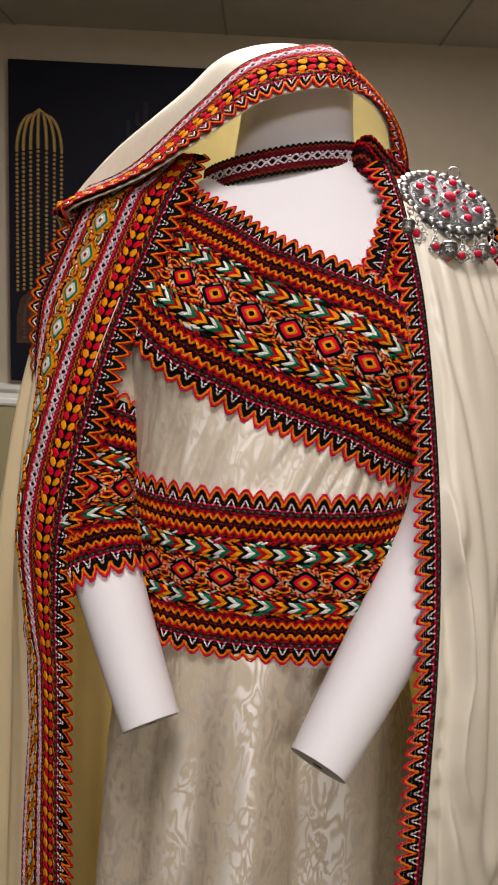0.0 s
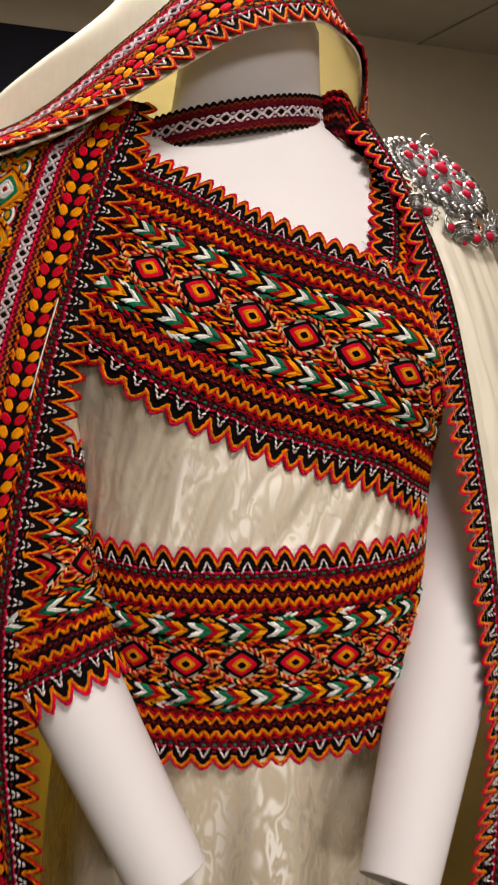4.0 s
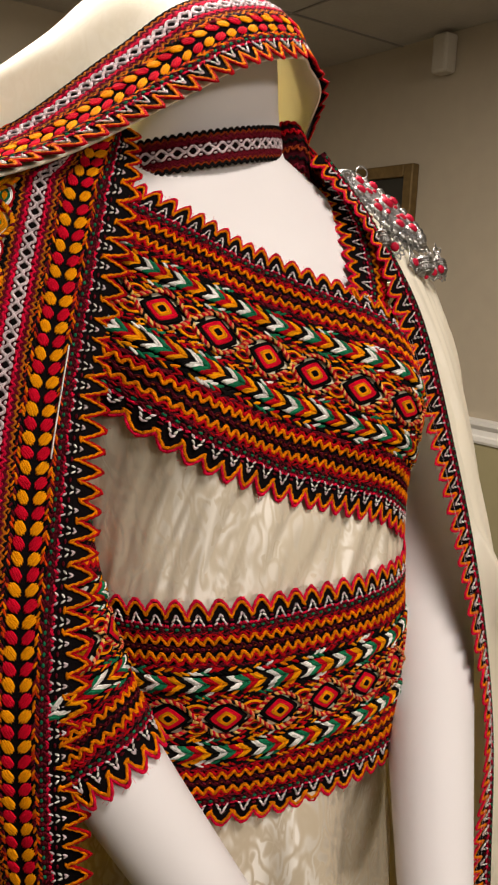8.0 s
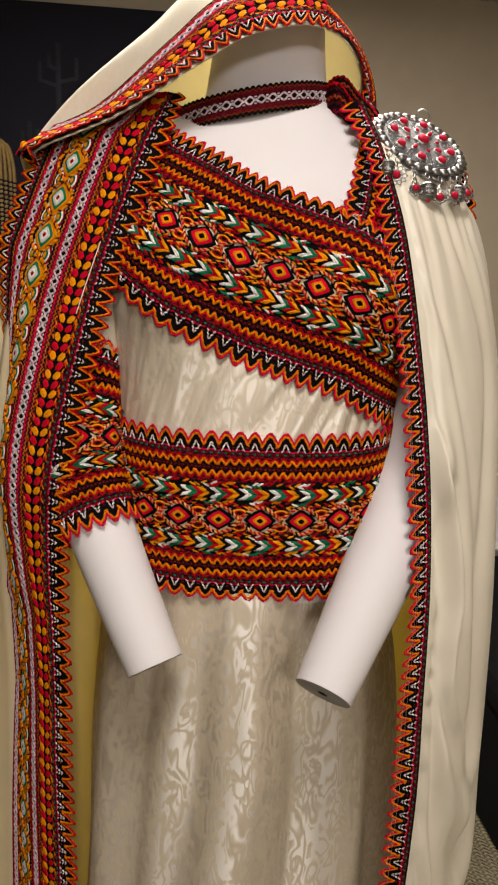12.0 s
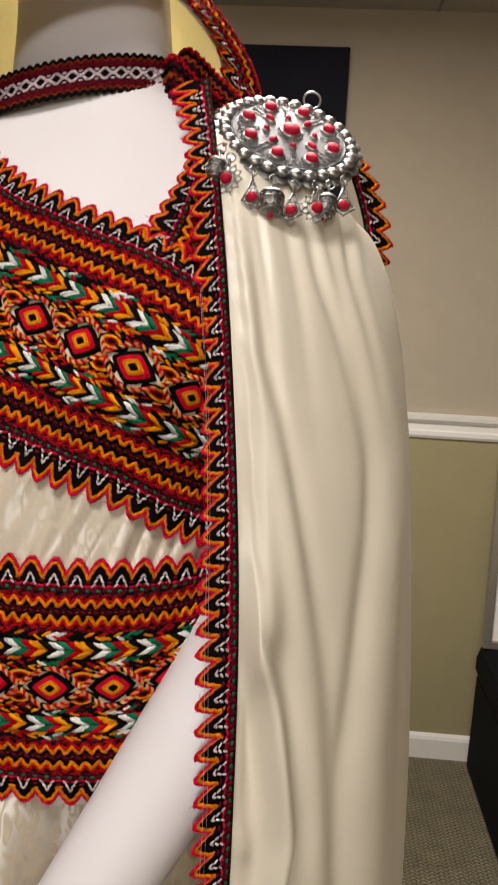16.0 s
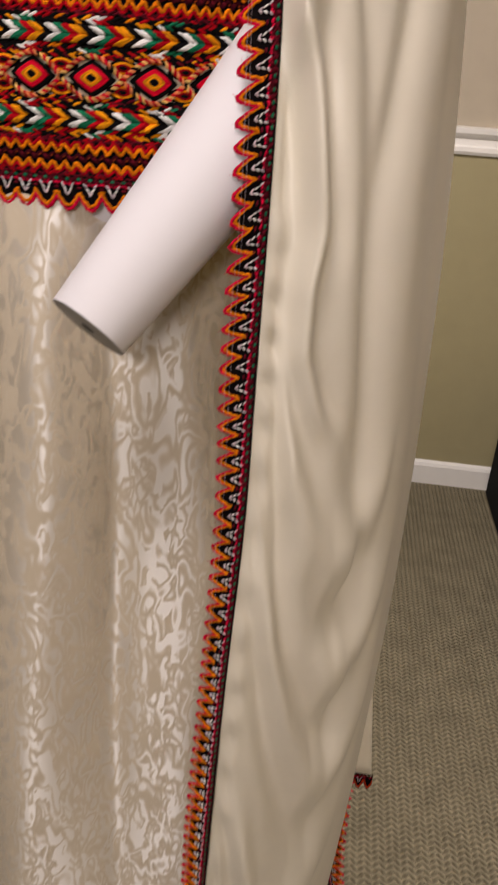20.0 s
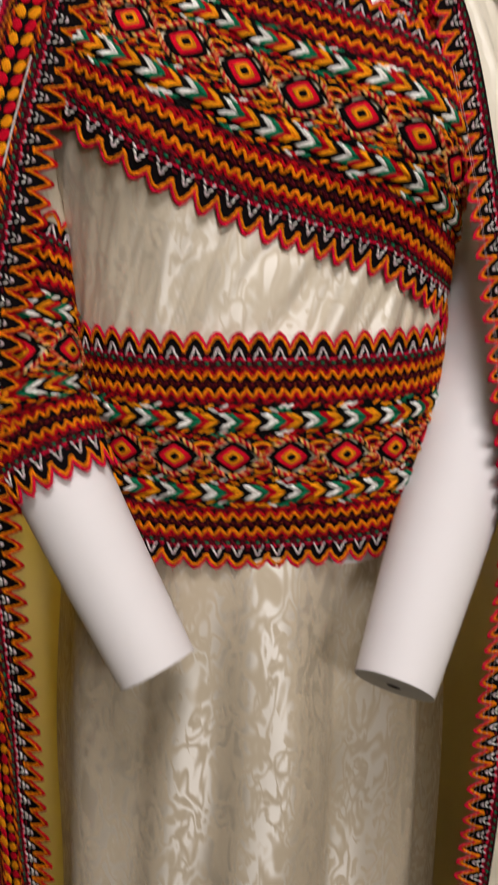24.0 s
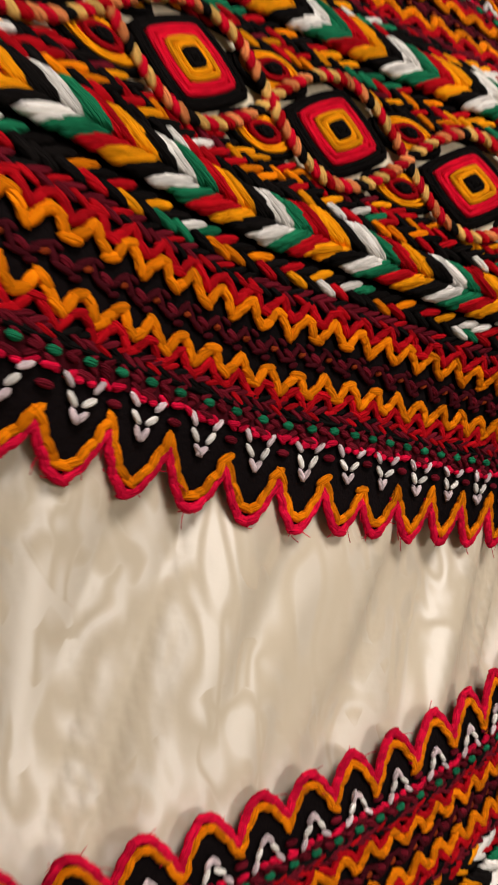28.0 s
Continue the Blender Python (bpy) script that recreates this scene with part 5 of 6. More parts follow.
# crumpled end of trim beside the neck, and the trim that runs on down from the hood
knot = under(new("trim_loop"), cape, "crumpled dark trim gathered beside the neck")
for path, drop in (([(0.074, 0.782, 1.530), (0.084, 0.770, 1.536), (0.096, 0.768, 1.527), (0.106, 0.772, 1.519), (0.124, 0.776, 1.508)], (0.002, -0.004, -0.030)),
                   ([(0.082, 0.790, 1.538), (0.092, 0.784, 1.543), (0.106, 0.784, 1.534), (0.117, 0.786, 1.524), (0.132, 0.784, 1.511)], (-0.002, -0.010, -0.018))):
    A = spline(path, 40)
    A[:, 1] += 0.003 * np.sin(np.linspace(0, 14, 40))
    g = np.stack([A + np.array(drop) * q + np.array((0, -0.004 * math.sin(math.pi * q), 0)) for q in np.linspace(0, 1, 6)], 1)
    kc = Cloth(g, flip=True)
    k = Work(kc)
    ss = np.linspace(0, kc.length, 30)
    k.sheet(ss, np.zeros(30), np.full(30, kc.width), 0.0004, TAPE, 4)
    k.done("maroon_tape", knot)
    for f, stitch in ((0.10, RED), (0.30, BLACK), (0.50, RUST), (0.72, BLACK), (0.92, MAROON)):
        zigzag_row(kc, knot, kc.width * f, 0.0012, 0.0052, 0.0009, stitch)
A = spline([(0.112, 0.796, 1.536), (0.116, 0.799, 1.527), (0.120, 0.799, 1.519), (0.125, 0.798, 1.512)], 50)
g = np.stack([A + np.array((0.014, 0.012, 0.004)) * q for q in np.linspace(0, 1, 4)], 1)
kc = Cloth(g, flip=False)
scallop_edge(kc, knot, 0.0, kc.width, 0.0105, pointed=0.6, depth=0.4, outer=RED, mid=ORANGE, rr=0.0010)

# ---------- brooch ----------
SILVER = mat("old_silver", (0.32, 0.315, 0.31), rough=0.38, metal=1.0, var=0.25, scale=500, bump=0.35, bscale=900, bdist=0.0004)
TARNISH = mat("engraved_silver", (0.17, 0.17, 0.175), rough=0.68, metal=0.6, var=0.4, scale=420, bump=0.3, bscale=800, bdist=0.0006)
DARKSILVER = mat("blackened_silver", (0.22, 0.215, 0.21), rough=0.45, metal=1.0, var=0.5, scale=500, bump=0.9, bscale=600, bdist=0.001)
CORAL = mat("red_coral_glass", (0.40, 0.006, 0.030), rough=0.6, var=0.35, scale=300, bump=0.3, bscale=600, bdist=0.0004, spec=0.12)
bn = Vector((0.222, -0.615, 0.757)).normalized()
bx = Vector((0, 0, 1)).cross(bn).normalized()
by = bn.cross(bx)
BM = Matrix((bx, by, bn)).transposed().to_4x4()
BM.translation = Vector((0.1650, 0.7490, 1.4820))
brooch = tagged(new("brooch"), "round silver brooch with red coral stones and pendants", "brooch")
brooch.matrix_world = BM
BR = 0.0468


def lathe(bm, profile, m=Matrix(), n=20):
    """Turns a profile of (radius, height) round its axis."""
    rows = []
    for r, z in profile:
        rows.append([bm.verts.new(m @ Vector((max(r, 1e-5) * math.cos(2 * math.pi * k / n), max(r, 1e-5) * math.sin(2 * math.pi * k / n), z))) for k in range(n)])
    for a, b in zip(rows, rows[1:]):
        for k in range(n):
            bm.faces.new((a[k], a[(k + 1) % n], b[(k + 1) % n], b[k]))
    return bm


def torus(bm, R, r, m=Matrix(), n=18, k=6, sx=1.0):
    rows = []
    for i in range(n):
        a = 2 * math.pi * i / n
        rows.append([bm.verts.new(m @ Vector((math.cos(a) * (R + r * math.cos(2 * math.pi * j / k)) * sx, math.sin(a) * (R + r * math.cos(2 * math.pi * j / k)), r * math.sin(2 * math.pi * j / k)))) for j in range(k)])
    for i in range(n):
        for j in range(k):
            bm.faces.new((rows[i][j], rows[(i + 1) % n][j], rows[(i + 1) % n][(j + 1) % k], rows[i][(j + 1) % k]))
    return bm


part("plate", lathe(bmesh.new(), [(0.0, -0.001), (BR * 0.90, -0.001), (BR * 0.95, 0.0002), (BR * 0.82, 0.0010), (BR * 0.78, 0.0020), (BR * 0.5, 0.0032), (0.0, 0.0040)], n=48), TARNISH, brooch, "engraved silver plate", smooth=True)
part("inner_rim", torus(bmesh.new(), BR * 0.79, 0.0005, pose(0, 0, 0.0022), 60, 6), TARNISH, brooch, smooth=True)
NB = 30
bead_bm = bmesh.new()
bmesh.ops.create_uvsphere(bead_bm, u_segments=12, v_segments=7, radius=0.0043, matrix=Matrix.Diagonal((1, 1, 0.62, 1)))
first = part("rim_bead", bead_bm, SILVER, brooch, smooth=True)
for i in range(NB):
    ob = first if i == 0 else new("rim_bead", first.data)
    a = 2 * math.pi * i / NB
    ob.parent, ob.matrix_local = brooch, pose(BR * 0.90 * math.cos(a), BR * 0.90 * math.sin(a), 0.0015)
for i in range(NB):
    a = 2 * math.pi * i / NB
    b = bmesh.new()
    lathe(b, [(0.0056, -0.0022), (0.0058, -0.0012), (0.0052, -0.0008), (0.0, -0.0006)], pose(BR * 0.955 * math.cos(a), BR * 0.955 * math.sin(a), 0), 14)
    if i == 0:
        loop0 = part("rim_scallop", b, SILVER, brooch, smooth=True)
        base_a = a
    else:
        b.free()
        ob = new("rim_scallop", loop0.data)
        ob.parent, ob.matrix_local = brooch, pose(0, 0, 0, 0, 0, math.degrees(a - base_a))


def stone(x, y, z, r, tall, parent, sx=1.0, rot=0.0):
    """A domed red stone in a beaded silver setting."""
    m = pose(x, y, z, 0, 0, rot) @ Matrix.Diagonal((sx, 1, 1, 1))
    b = lathe(bmesh.new(), [(r * 1.28, -0.0005), (r * 1.28, tall * 0.30), (r * 1.05, tall * 0.42), (r * 0.9, tall * 0.42)], m, 18)
    part("setting", b, SILVER, parent, smooth=True)
    for k in range(12):
        a = 2 * math.pi * k / 12
        bb = bmesh.new()
        bmesh.ops.create_icosphere(bb, subdivisions=1, radius=r * 0.17, matrix=m @ pose(r * 1.42 * math.cos(a), r * 1.42 * math.sin(a), 0.0004))
        if k == 0:
            join = bb
        else:
            tmp = bpy.data.meshes.new("grains")
            bb.to_mesh(tmp)
            bb.free()
            join.from_mesh(tmp)
            bpy.data.meshes.remove(tmp)
    part("grain_ring", join, SILVER, parent, smooth=True)
    part("stone", lathe(bmesh.new(), [(r * 1.0, tall * 0.25), (r * 1.03, tall * 0.60), (r * 0.92, tall * 0.84), (r * 0.55, tall * 0.97), (0, tall)], m, 14), CORAL, parent, "red coral stone", smooth=True)


stone(0, 0, 0.0036, 0.0056, 0.0060, brooch)
for i in range(8):
    a = 2 * math.pi * (i + 0.35) / 8
    stone(BR * 0.62 * math.cos(a), BR * 0.62 * math.sin(a), 0.0024, 0.0040, 0.0052, brooch)
for i in range(8):
    a = 2 * math.pi * (i + 0.85) / 8
    if i % 2:
        stone(BR * 0.34 * math.cos(a), BR * 0.34 * math.sin(a), 0.0034, 0.0018, 0.0032, brooch)
    else:
        stone(BR * 0.38 * math.cos(a), BR * 0.38 * math.sin(a), 0.0032, 0.0020, 0.0036, brooch, 1.7, math.degrees(a))
for i in range(8):
    a = 2 * math.pi * (i + 0.85) / 8
    b = bmesh.new()
    for k in range(9):
        for sd in (-1, 1):
            r = BR * (0.44 + 0.034 * k)
            bmesh.ops.create_icosphere(b, subdivisions=1, radius=0.0006, matrix=pose(r * math.cos(a) - sd * 0.0016 * math.sin(a), r * math.sin(a) + sd * 0.0016 * math.cos(a), 0.0038 - 0.0003 * k * 0.5))
    part("grain_line", b, SILVER, brooch, smooth=True)
rr = random.Random(11)
scroll = part("scroll", torus(bmesh.new(), 0.0019, 0.00032, pose(0, 0, 0), 12, 5), TARNISH, brooch, smooth=True)
for i in range(48):
    ring = i % 24
    a = 2 * math.pi * (ring + 0.5 * (i // 24)) / 24
    r = BR * (0.70, 0.58, 0.47)[i // 24]
    ob = scroll if i == 0 else new("scroll", scroll.data)
    ob.parent, ob.matrix_local = brooch, pose(r * math.cos(a), r * math.sin(a), (0.0026, 0.0032, 0.0036)[i // 24])
part("pin_ring", torus(bmesh.new(), 0.0052, 0.0007, pose(BR * 0.55, BR * 0.98, 0.003, 60, 0, -35), 24, 6, 1.15), SILVER, brooch, smooth=True)


def pendant(kind, p, size, rock):
    """A drop that hangs plumb from the rim."""
    root = new("pendant")
    root.parent = brooch
    m = BM.inverted() @ Matrix.Translation(p + Vector((0, -0.010, 0))) @ pose(0, 0, 0, -24, 0, rock)
    root.matrix_local = m
    part("link", torus(bmesh.new(), 0.0028, 0.0005, pose(0, 0, -0.002, 90, 0, 30), 12, 5), SILVER, root, smooth=True)
    part("link", torus(bmesh.new(), 0.0024, 0.0005, pose(0, -0.001, -0.006, 90, 0, 100), 12, 5), SILVER, root, smooth=True)
    if kind == "bell":
        s = size
        part("bell", lathe(bmesh.new(), [(0.001, -0.008), (0.0022 * s, -0.0085), (0.0028 * s, -0.010), (0.0052 * s, -0.0105), (0.0056 * s, -0.012), (0.0050 * s, -0.0128), (0.0058 * s, -0.0140), (0.0050 * s, -0.0150), (0.0060 * s, -0.0170), (0.0058 * s, -0.0200), (0.0042 * s, -0.0228), (0.0018 * s, -0.0245), (0.0, -0.025)], n=16), DARKSILVER, root, "chased silver bell", smooth=True)
        for k in range(8):
            a = 2 * math.pi * k / 8
            b = bmesh.new()
            torus(b, 0.0017 * s, 0.0005 * s, pose(0.0054 * s * math.cos(a), 0.0054 * s * math.sin(a), -0.0192) @ Matrix.Rotation(a + math.pi / 2, 4, "Z") @ Matrix.Rotation(math.pi / 2, 4, "X"), 12, 5)
            bmesh.ops.create_icosphere(b, subdivisions=1, radius=0.0006 * s, matrix=pose(0.0058 * s * math.cos(a), 0.0058 * s * math.sin(a), -0.0140))
            part("petal", b, SILVER, root, smooth=True)
        rings = bmesh.new()
        for rz, r in ((-0.0122, 0.0056), (-0.0160, 0.0058), (-0.0222, 0.0046)):
            torus(rings, r * s, 0.0006 * s, pose(0, 0, rz), 16, 5)
        part("bell_rings", rings, SILVER, root, smooth=True)
        part("tip_stone", lathe(bmesh.new(), [(0.0016, -0.0245), (0.0018, -0.026), (0, -0.0272)], n=10), CORAL, root, smooth=True)
    elif kind == "kite":
        s = size
        pts = [(0, -0.007), (-0.0062 * s, -0.021), (0, -0.0255), (0.0062 * s, -0.021), (0, -0.007)]
        b = bmesh.new()
        for (x0, z0), (x1, z1) in zip(pts, pts[1:]):
            d = math.hypot(x1 - x0, z1 - z0)
            ang = math.degrees(math.atan2(x1 - x0, z1 - z0))
            bmesh.ops.create_cone(b, cap_ends=True, segments=6, radius1=0.0007, radius2=0.0007, depth=d, matrix=pose((x0 + x1) / 2, 0, (z0 + z1) / 2, 0, ang, 0))
        for x, z in pts[1:4]:
            bmesh.ops.create_icosphere(b, subdivisions=1, radius=0.0011, matrix=pose(x, 0, z))
        torus(b, 0.0018, 0.0005, pose(0, 0, -0.0125, 90, 0, 0), 12, 5)
        part("kite_frame", b, SILVER, root, smooth=True)
        b = lathe(bmesh.new(), [(0.0042, 0.0), (0.0042, 0.001), (0.0034, 0.0016)], pose(0, -0.0002, -0.0192, 90, 0, 0), 14)
        part("setting", b, SILVER, root, smooth=True)
        part("stone", lathe(bmesh.new(), [(0.0034, 0.0008), (0.0031, 0.002), (0.0018, 0.003), (0, 0.0033)], pose(0, -0.0002, -0.0192, 90, 0, 0), 12), CORAL, root, "red coral stone", smooth=True)
    else:
        b = bmesh.new()
        for k in range(11):
            a = 2 * math.pi * k / 11
            torus(b, 0.0019, 0.0005, pose(0.0072 * math.cos(a), 0, -0.0165 + 0.0072 * math.sin(a), 90, 0, 0), 9, 4)
            bmesh.ops.create_icosphere(b, subdivisions=1, radius=0.0009, matrix=pose(0.0095 * math.cos(a), 0, -0.0165 + 0.0095 * math.sin(a)))
        torus(b, 0.0050, 0.0008, pose(0, 0, -0.0165, 90, 0, 0), 18, 5)
        part("filigree", b, SILVER, root, "open silver filigree", smooth=True)
        part("stone", lathe(bmesh.new(), [(0.0036, 0.0004), (0.0034, 0.002), (0.002, 0.0032), (0, 0.0036)], pose(0, -0.0002, -0.0165, 90, 0, 0), 12), CORAL, root, "red coral stone", smooth=True)


for kind, deg, size in (("bell", 200, 1.0), ("filigree", 212, 1.0), ("kite", 232, 0.9), ("bell", 248, 1.25), ("kite", 264, 1.0), ("filigree", 279, 1.0), ("bell", 292, 1.05), ("kite", 306, 1.0)):
    a = radians(deg)
    pendant(kind, BM @ Vector((BR * 1.03 * math.cos(a), BR * 1.03 * math.sin(a), -0.001)), size, (deg * 7) % 40 - 20)

# trim of the cape's shoulder behind the brooch
back_trim = under(new("shoulder_trim"), cape, "zigzag trim at the back of the shoulder")
A = spline([(0.205, 0.79, 1.485), (0.222, 0.785, 1.468), (0.234, 0.780, 1.44), (0.239, 0.782, 1.42), (0.238, 0.795, 1.40)], 40)
Bs = A + np.array((-0.020, -0.012, 0.004))
g = np.stack([A * (1 - t) + Bs * t for t in np.linspace(0, 1, 4)], 1)
bt = Cloth(g, flip=True)
scallop_edge(bt, back_trim, 0.0, bt.width, 0.014, pointed=0.6, depth=0.45, outer=RED, mid=ORANGE)

# ---------- things in the room ----------
INK = mat("dark_print", (0.007, 0.007, 0.012), rough=0.7, spec=0.12, var=0.3, scale=8, bump=0.05, bscale=200)
GOLD = mat("printed_gold_beads", (0.30, 0.19, 0.05), rough=0.5, var=0.3, scale=60, bump=0.2)
BRONZE = mat("printed_brown_beads", (0.055, 0.040, 0.028), rough=0.6, var=0.3, scale=60, bump=0.2)
poster = tagged(new("picture"), "large dark unframed print of gold bead strings", "picture")
boxed("panel", -0.762, 0.252, BACK - 0.03, BACK - 0.002, 1.075, 2.00, INK, poster, "near-black canvas", 0.003)


def bead_string(x0, x1, ztop, zbot, material):
    """A flat string of printed beads, bent over at the top."""
    b = bmesh.new()
    z = ztop
    while z > zbot:
        f = min(1.0, (ztop - z) / 0.10)
        x = x0 + (x1 - x0) * math.sqrt(max(0, 1 - (1 - f) ** 2))
        bmesh.ops.create_cone(b, cap_ends=True, segments=8, radius1=0.0050, radius2=0.0035, depth=0.004, matrix=pose(x, BACK - 0.032, z, 90, 0, 0))
        z -= 0.0125 if f == 1 else 0.006
    tagged(part("bead_string", b, material, poster), kind="stuff")


def plume(x, z0, z1, arms):
    """A faint printed stalk with bent arms."""
    b = bmesh.new()
    strokes = [(x, z0, x, z1, 0.008)]
    for side, za, zb in arms:
        strokes += [(x, za, x + side, za + 0.012, 0.006), (x + side, za + 0.008, x + side, zb, 0.006)]
    for xa, za, xb, zb, r in strokes:
        d = math.hypot(xb - xa, zb - za)
        ang = math.degrees(math.atan2(xb - xa, zb - za))
        bmesh.ops.create_cone(b, cap_ends=True, segments=8, radius1=r, radius2=r * 0.8, depth=d, matrix=pose((xa + xb) / 2, BACK - 0.0305, (za + zb) / 2, 0, ang, 0) @ Matrix.Diagonal((1, 0.12, 1, 1)))
    part("plume", b, FAINT, poster, "faint grey printed stalk")


FAINT = mat("printed_faint_grey", (0.020, 0.020, 0.026), rough=0.8, spec=0.1, var=0.4, scale=90)
BROWN = mat("printed_brown_mound", (0.055, 0.030, 0.020), rough=0.8, spec=0.1, var=0.5, scale=70)
for x in (-0.737, -0.718, -0.697, -0.675, -0.650, -0.627, -0.606):
    bead_string(-0.671 + (x + 0.671) * 0.25, x, 1.866 - abs(x + 0.671) * 0.2, 1.345, GOLD)
for x in (-0.567, -0.554, -0.541, -0.527, -0.514, -0.501, -0.490):
    bead_string(-0.530 + (x + 0.530) * 0.3, x, 1.642 - abs(x + 0.530) * 0.2, 1.276, GOLD)
for cx, ct, half in ((-0.672, 1.352, 0.072), (-0.530, 1.280, 0.050)):
    part("mound", lathe(bmesh.new(), [(half, -0.16), (half * 0.98, -0.08), (half * 0.8, -0.025), (half * 0.4, -0.003), (0, 0)], pose(cx, BACK - 0.030, ct) @ Matrix.Diagonal((1, 0.02, 1, 1)), 24), BROWN, poster, "brown printed mound", smooth=True)
    for k in range(-2, 3):
        bead_string(cx, cx + k * half * 0.32, ct - 0.004, ct - 0.15, BRONZE)
plume(-0.363, 1.70, 1.900, ((-0.05, 1.79, 1.85), (0.05, 1.80, 1.865), (-0.025, 1.83, 1.875)))
plume(-0.445, 1.58, 1.695, ((-0.02, 1.62, 1.67), (0.022, 1.63, 1.675)))

SILVERFRAME = mat("brushed_silver_frame", (0.45, 0.42, 0.37), rough=0.35, metal=0.8, var=0.15, scale=80, bump=0.15)
MATBOARD = mat("white_mat_board", (0.78, 0.76, 0.75), rough=0.8, var=0.02)
PRINT = mat("pale_lilac_print", (0.66, 0.65, 0.70), rough=0.7, var=0.04, scale=10)
WASH = mat("grey_brown_wash", (0.40, 0.36, 0.34), rough=0.8, var=0.4, scale=60)
UMBER = mat("umber_ink", (0.17, 0.125, 0.135), rough=0.8, var=0.4, scale=60)
pic = tagged(new("framed_print"), "pale print in a silver frame leaning on the wall", "picture")
pic.matrix_world = pose(0.745, BACK - 0.075, 0.405, -5, 0, 0)
PWID, PHGT = 0.46, 0.645


def slab(name, x0, x1, z0, z1, y0, y1, material, label=""):
    ob = part(name, box(bmesh.new(), x0, x1, y0, y1, z0, z1, 0.002), material, pic, label)
    return ob


for a in ((0, 0.022, 0, PHGT), (PWID - 0.022, PWID, 0, PHGT), (0.022, PWID - 0.022, 0, 0.022), (0.022, PWID - 0.022, PHGT - 0.022, PHGT)):
    slab("frame_side", *a, -0.012, 0.012, SILVERFRAME)
slab("mat_board", 0.02, PWID - 0.02, 0.02, PHGT - 0.02, 0.0, 0.008, MATBOARD)
slab("print", 0.05, PWID - 0.05, 0.05, PHGT - 0.05, -0.003, 0.002, PRINT)
rr = random.Random(3)
b = bmesh.new()
for i in range(2200):
    f = rr.random() ** 1.2
    cx, cz = 0.268 - 0.085 * f + rr.gauss(0, 0.016 + 0.022 * f ** 0.7), 0.40 - 0.32 * f + rr.gauss(0, 0.014)
    bmesh.ops.create_cone(b, cap_ends=True, segments=6, radius1=rr.uniform(0.0008, 0.0028), radius2=0.0006, depth=0.0008, matrix=pose(cx, -0.0036, cz, 90, 0, rr.uniform(-20, 20)) @ Matrix.Diagonal((1, rr.uniform(1, 2.5), 1, 1)))
part("brush_wash", b, WASH, pic, "grey-brown brush marks")
b = bmesh.new()
for i, (x, z) in enumerate(spline([(0.285, 0.515), (0.284, 0.48), (0.286, 0.45), (0.301, 0.415), (0.304, 0.385), (0.285, 0.350), (0.250, 0.325)], 60)):
    r = np.interp(i, (0, 6, 12, 25, 38, 50, 59), (0.003, 0.010, 0.006, 0.009, 0.011, 0.008, 0.003))
    bmesh.ops.create_cone(b, cap_ends=True, segments=10, radius1=float(r), radius2=float(r) * 0.9, depth=0.0008, matrix=pose(x, -0.0040, z, 90, 0, 0))
part("brush_stroke", b, UMBER, pic, "dark curved brush stroke")

BLACKCLOTH = mat("black_bench_cloth", (0.006, 0.006, 0.007), rough=0.85, spec=0.12, var=0.3, scale=60, bump=0.3, bscale=500)
bench = tagged(new("bench"), "low black cloth-covered bench against the wall", "bench")
boxed("seat", 0.735, RIGHT - 0.03, 1.46, BACK - 0.03, 0.30, 0.405, BLACKCLOTH, bench, "", 0.035)
boxed("skirting", 0.745, RIGHT - 0.04, 1.48, BACK - 0.04, 0.0, 0.31, BLACKCLOTH, bench, "", 0.012)

GILT = mat("dull_gilt_frame", (0.20, 0.13, 0.05), rough=0.45, metal=0.5, var=0.3, scale=60, bump=0.3)
DARKPIC = mat("dark_painting", (0.03, 0.028, 0.022), rough=0.5, var=0.5, scale=14)
gp = tagged(new("framed_painting"), "dark painting in a dull gilt frame on the wall", "picture")
for a in ((1.90, 1.935, 1.36, 1.765), (2.215, 2.25, 1.36, 1.765), (1.935, 2.215, 1.36, 1.395), (1.935, 2.215, 1.73, 1.765)):
    boxed("frame_side", RIGHT - 0.03, RIGHT - 0.001, a[0], a[1], a[2], a[3], GILT, gp, "", 0.004)
boxed("canvas", RIGHT - 0.014, RIGHT - 0.002, 1.93, 2.22, 1.39, 1.735, DARKPIC, gp)

CASING = mat("beige_sensor_casing", (0.46, 0.42, 0.35), rough=0.5, var=0.04, scale=40)
sensor = tagged(new("wall_sensor"), "small beige plastic box high on the wall", "sensor")
boxed("casing", RIGHT - 0.05, RIGHT - 0.001, 1.795, 1.845, 1.990, 2.090, CASING, sensor, "", 0.008)

# ceiling joints and lamps
GRID = mat("ceiling_joint_shadow", (0.24, 0.22, 0.20), rough=0.8, var=0.1)
for x in (-1.36, -0.75, -0.14, 0.47, 1.08):
    joint = boxed("ceiling_joint", x - 0.003, x + 0.003, NEAR, BACK, TOP - 0.003, TOP + 0.01, GRID)
    tagged(joint, "dark joint between ceiling tiles", "trim", kind="structure")
for y in (-1.6, -0.4, 0.8, 2.0):
    joint = boxed("ceiling_joint", LEFT, RIGHT, y - 0.003, y + 0.003, TOP - 0.0035, TOP + 0.01, GRID)
    tagged(joint, "dark joint between ceiling tiles", "trim", kind="structure")
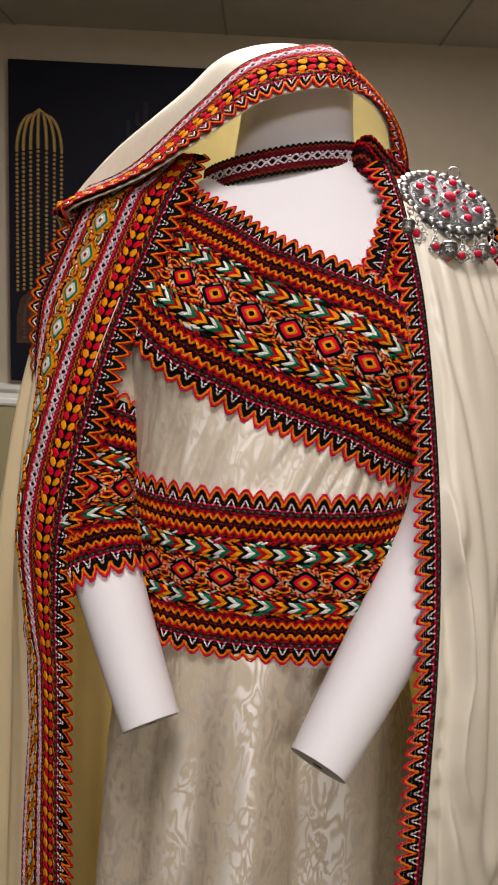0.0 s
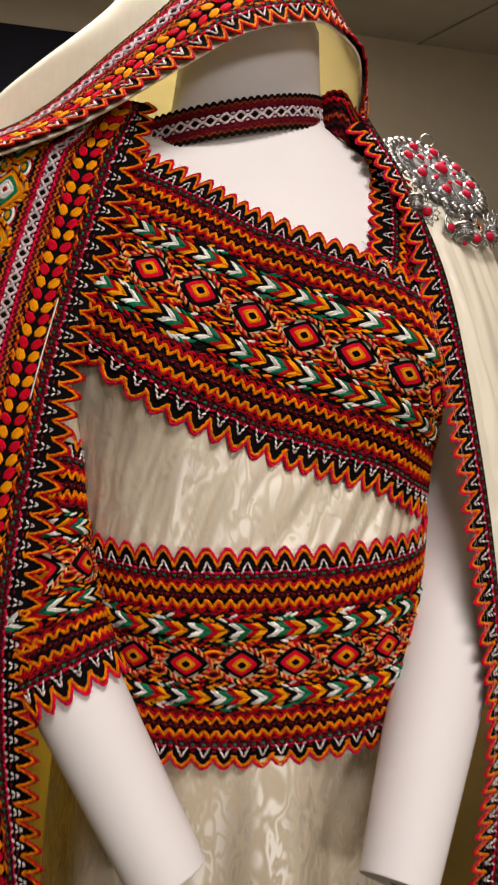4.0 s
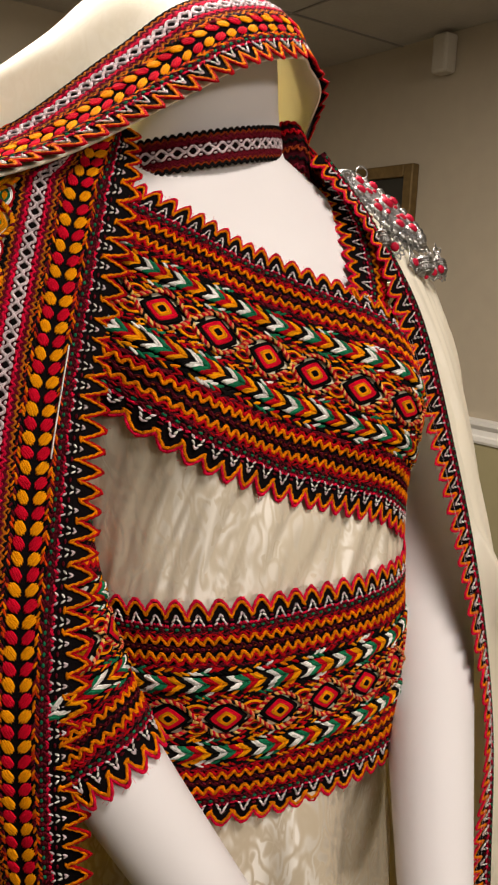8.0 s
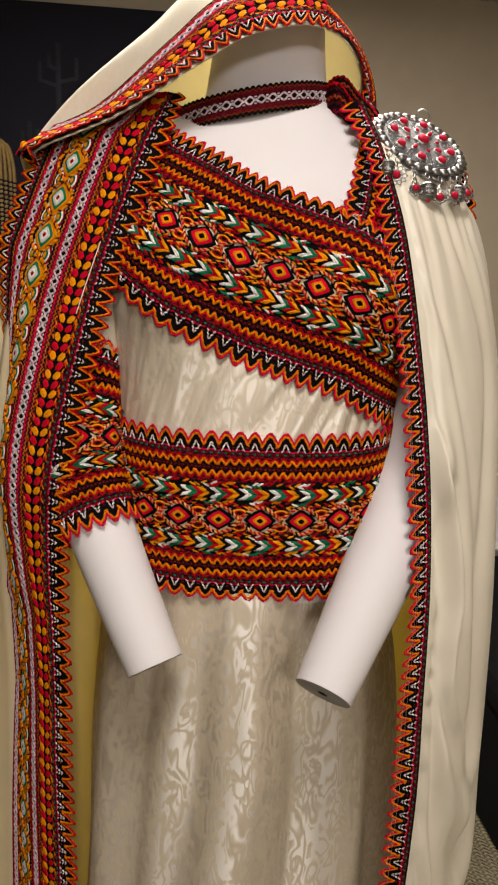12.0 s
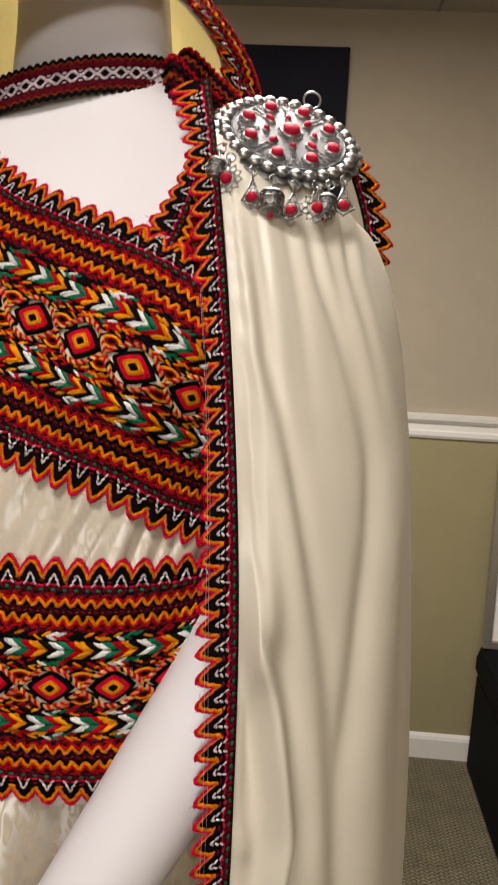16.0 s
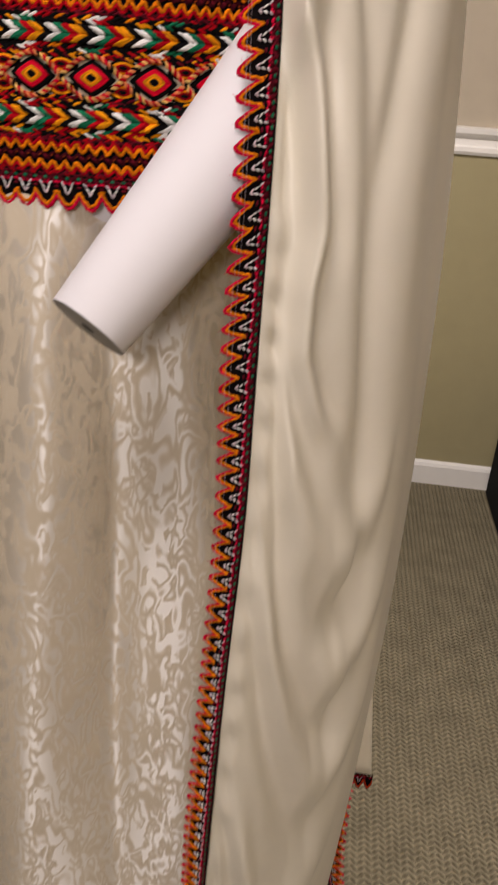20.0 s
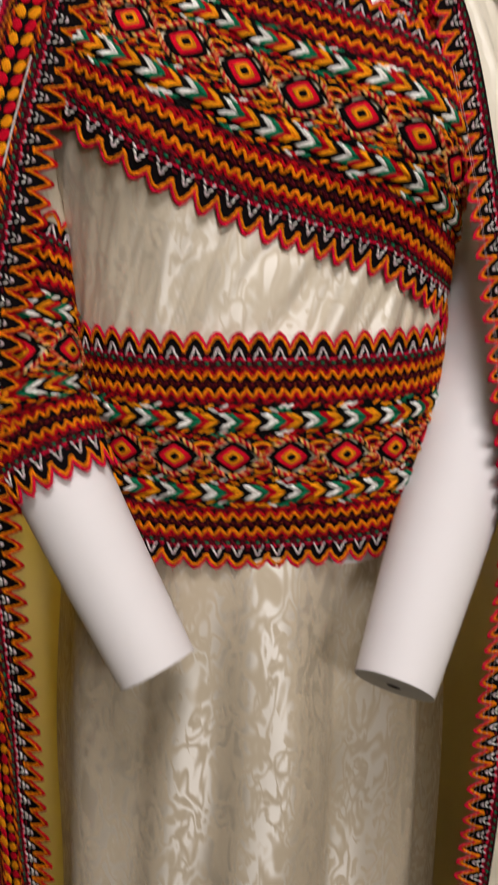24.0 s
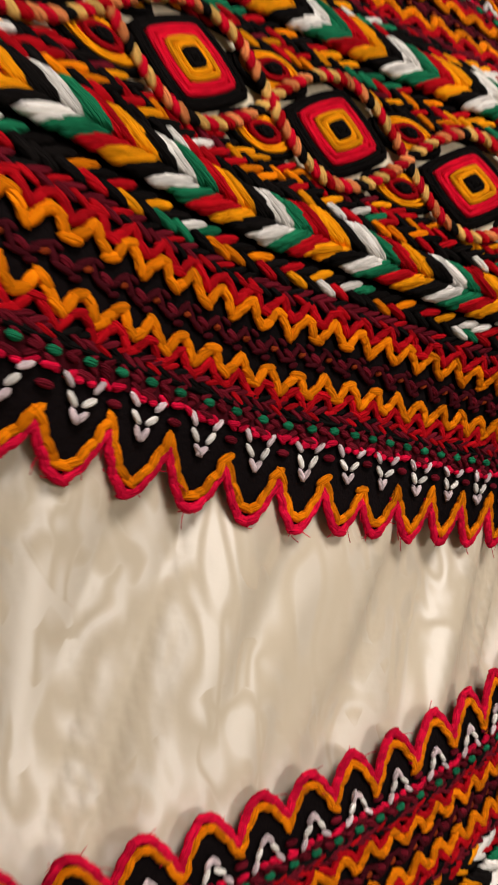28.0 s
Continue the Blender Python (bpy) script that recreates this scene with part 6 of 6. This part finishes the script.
# flowers by the wall
LEAF = mat("artificial_leaf", (0.05, 0.11, 0.045), rough=0.5, var=0.3, scale=40, vary=0.3)
PETAL = mat("pink_petal", (0.62, 0.30, 0.27), rough=0.6, var=0.2, scale=60, vary=0.15)
POT = mat("brown_basket", (0.14, 0.075, 0.04), rough=0.8, var=0.3, scale=90, bump=0.8, bscale=120, bdist=0.003)
stool = tagged(new("side_table"), "small dark cloth-covered table by the wall", "table")
boxed("cloth", -1.05, -0.78, 1.75, 2.05, 0.0, 0.62, BLACKCLOTH, stool, "", 0.02)
bouquet = tagged(new("flower_arrangement"), "pink and green artificial flowers in a basket", "flowers")
bouquet.matrix_world = pose(-0.88, 1.90, 0.62)
part("basket", lathe(bmesh.new(), [(0.0, 0.0), (0.06, 0.0), (0.075, 0.05), (0.085, 0.13), (0.078, 0.135), (0.0, 0.12)], n=20), POT, bouquet, smooth=True)
rr = random.Random(5)
for i in range(9):
    a, r, z = rr.uniform(0, 6.28), rr.uniform(0.02, 0.11), rr.uniform(0.17, 0.31)
    b = bmesh.new()
    for k in range(14):
        q = k / 14
        m = pose(r * math.cos(a), r * math.sin(a), z, 0, 0, k * 137) @ pose(0.012 * q + 0.003, 0, 0.012 * (1 - q), 0, 25 + 50 * q, 0) @ Matrix.Diagonal((0.25, 1, 1, 1))
        bmesh.ops.create_icosphere(b, subdivisions=1, radius=0.010 + 0.005 * q, matrix=m)
    part("flower", b, PETAL, bouquet, smooth=True)
for i in range(46):
    a, r, z = rr.uniform(0, 6.28), rr.uniform(0.04, 0.13), rr.uniform(0.11, 0.30)
    b = bmesh.new()
    m = pose(r * math.cos(a), r * math.sin(a), z, rr.uniform(-40, 40), rr.uniform(10, 70), math.degrees(a))
    vs = [b.verts.new(m @ Vector(p)) for p in ((-0.03, 0, 0), (0, -0.014, 0.004), (0.035, 0, -0.008), (0, 0.014, 0.004), (0, 0, -0.002))]
    for q in ((0, 1, 4), (1, 2, 4), (2, 3, 4), (3, 0, 4)):
        b.faces.new([vs[x] for x in q])
    part("leaf", b, LEAF, bouquet, smooth=True)
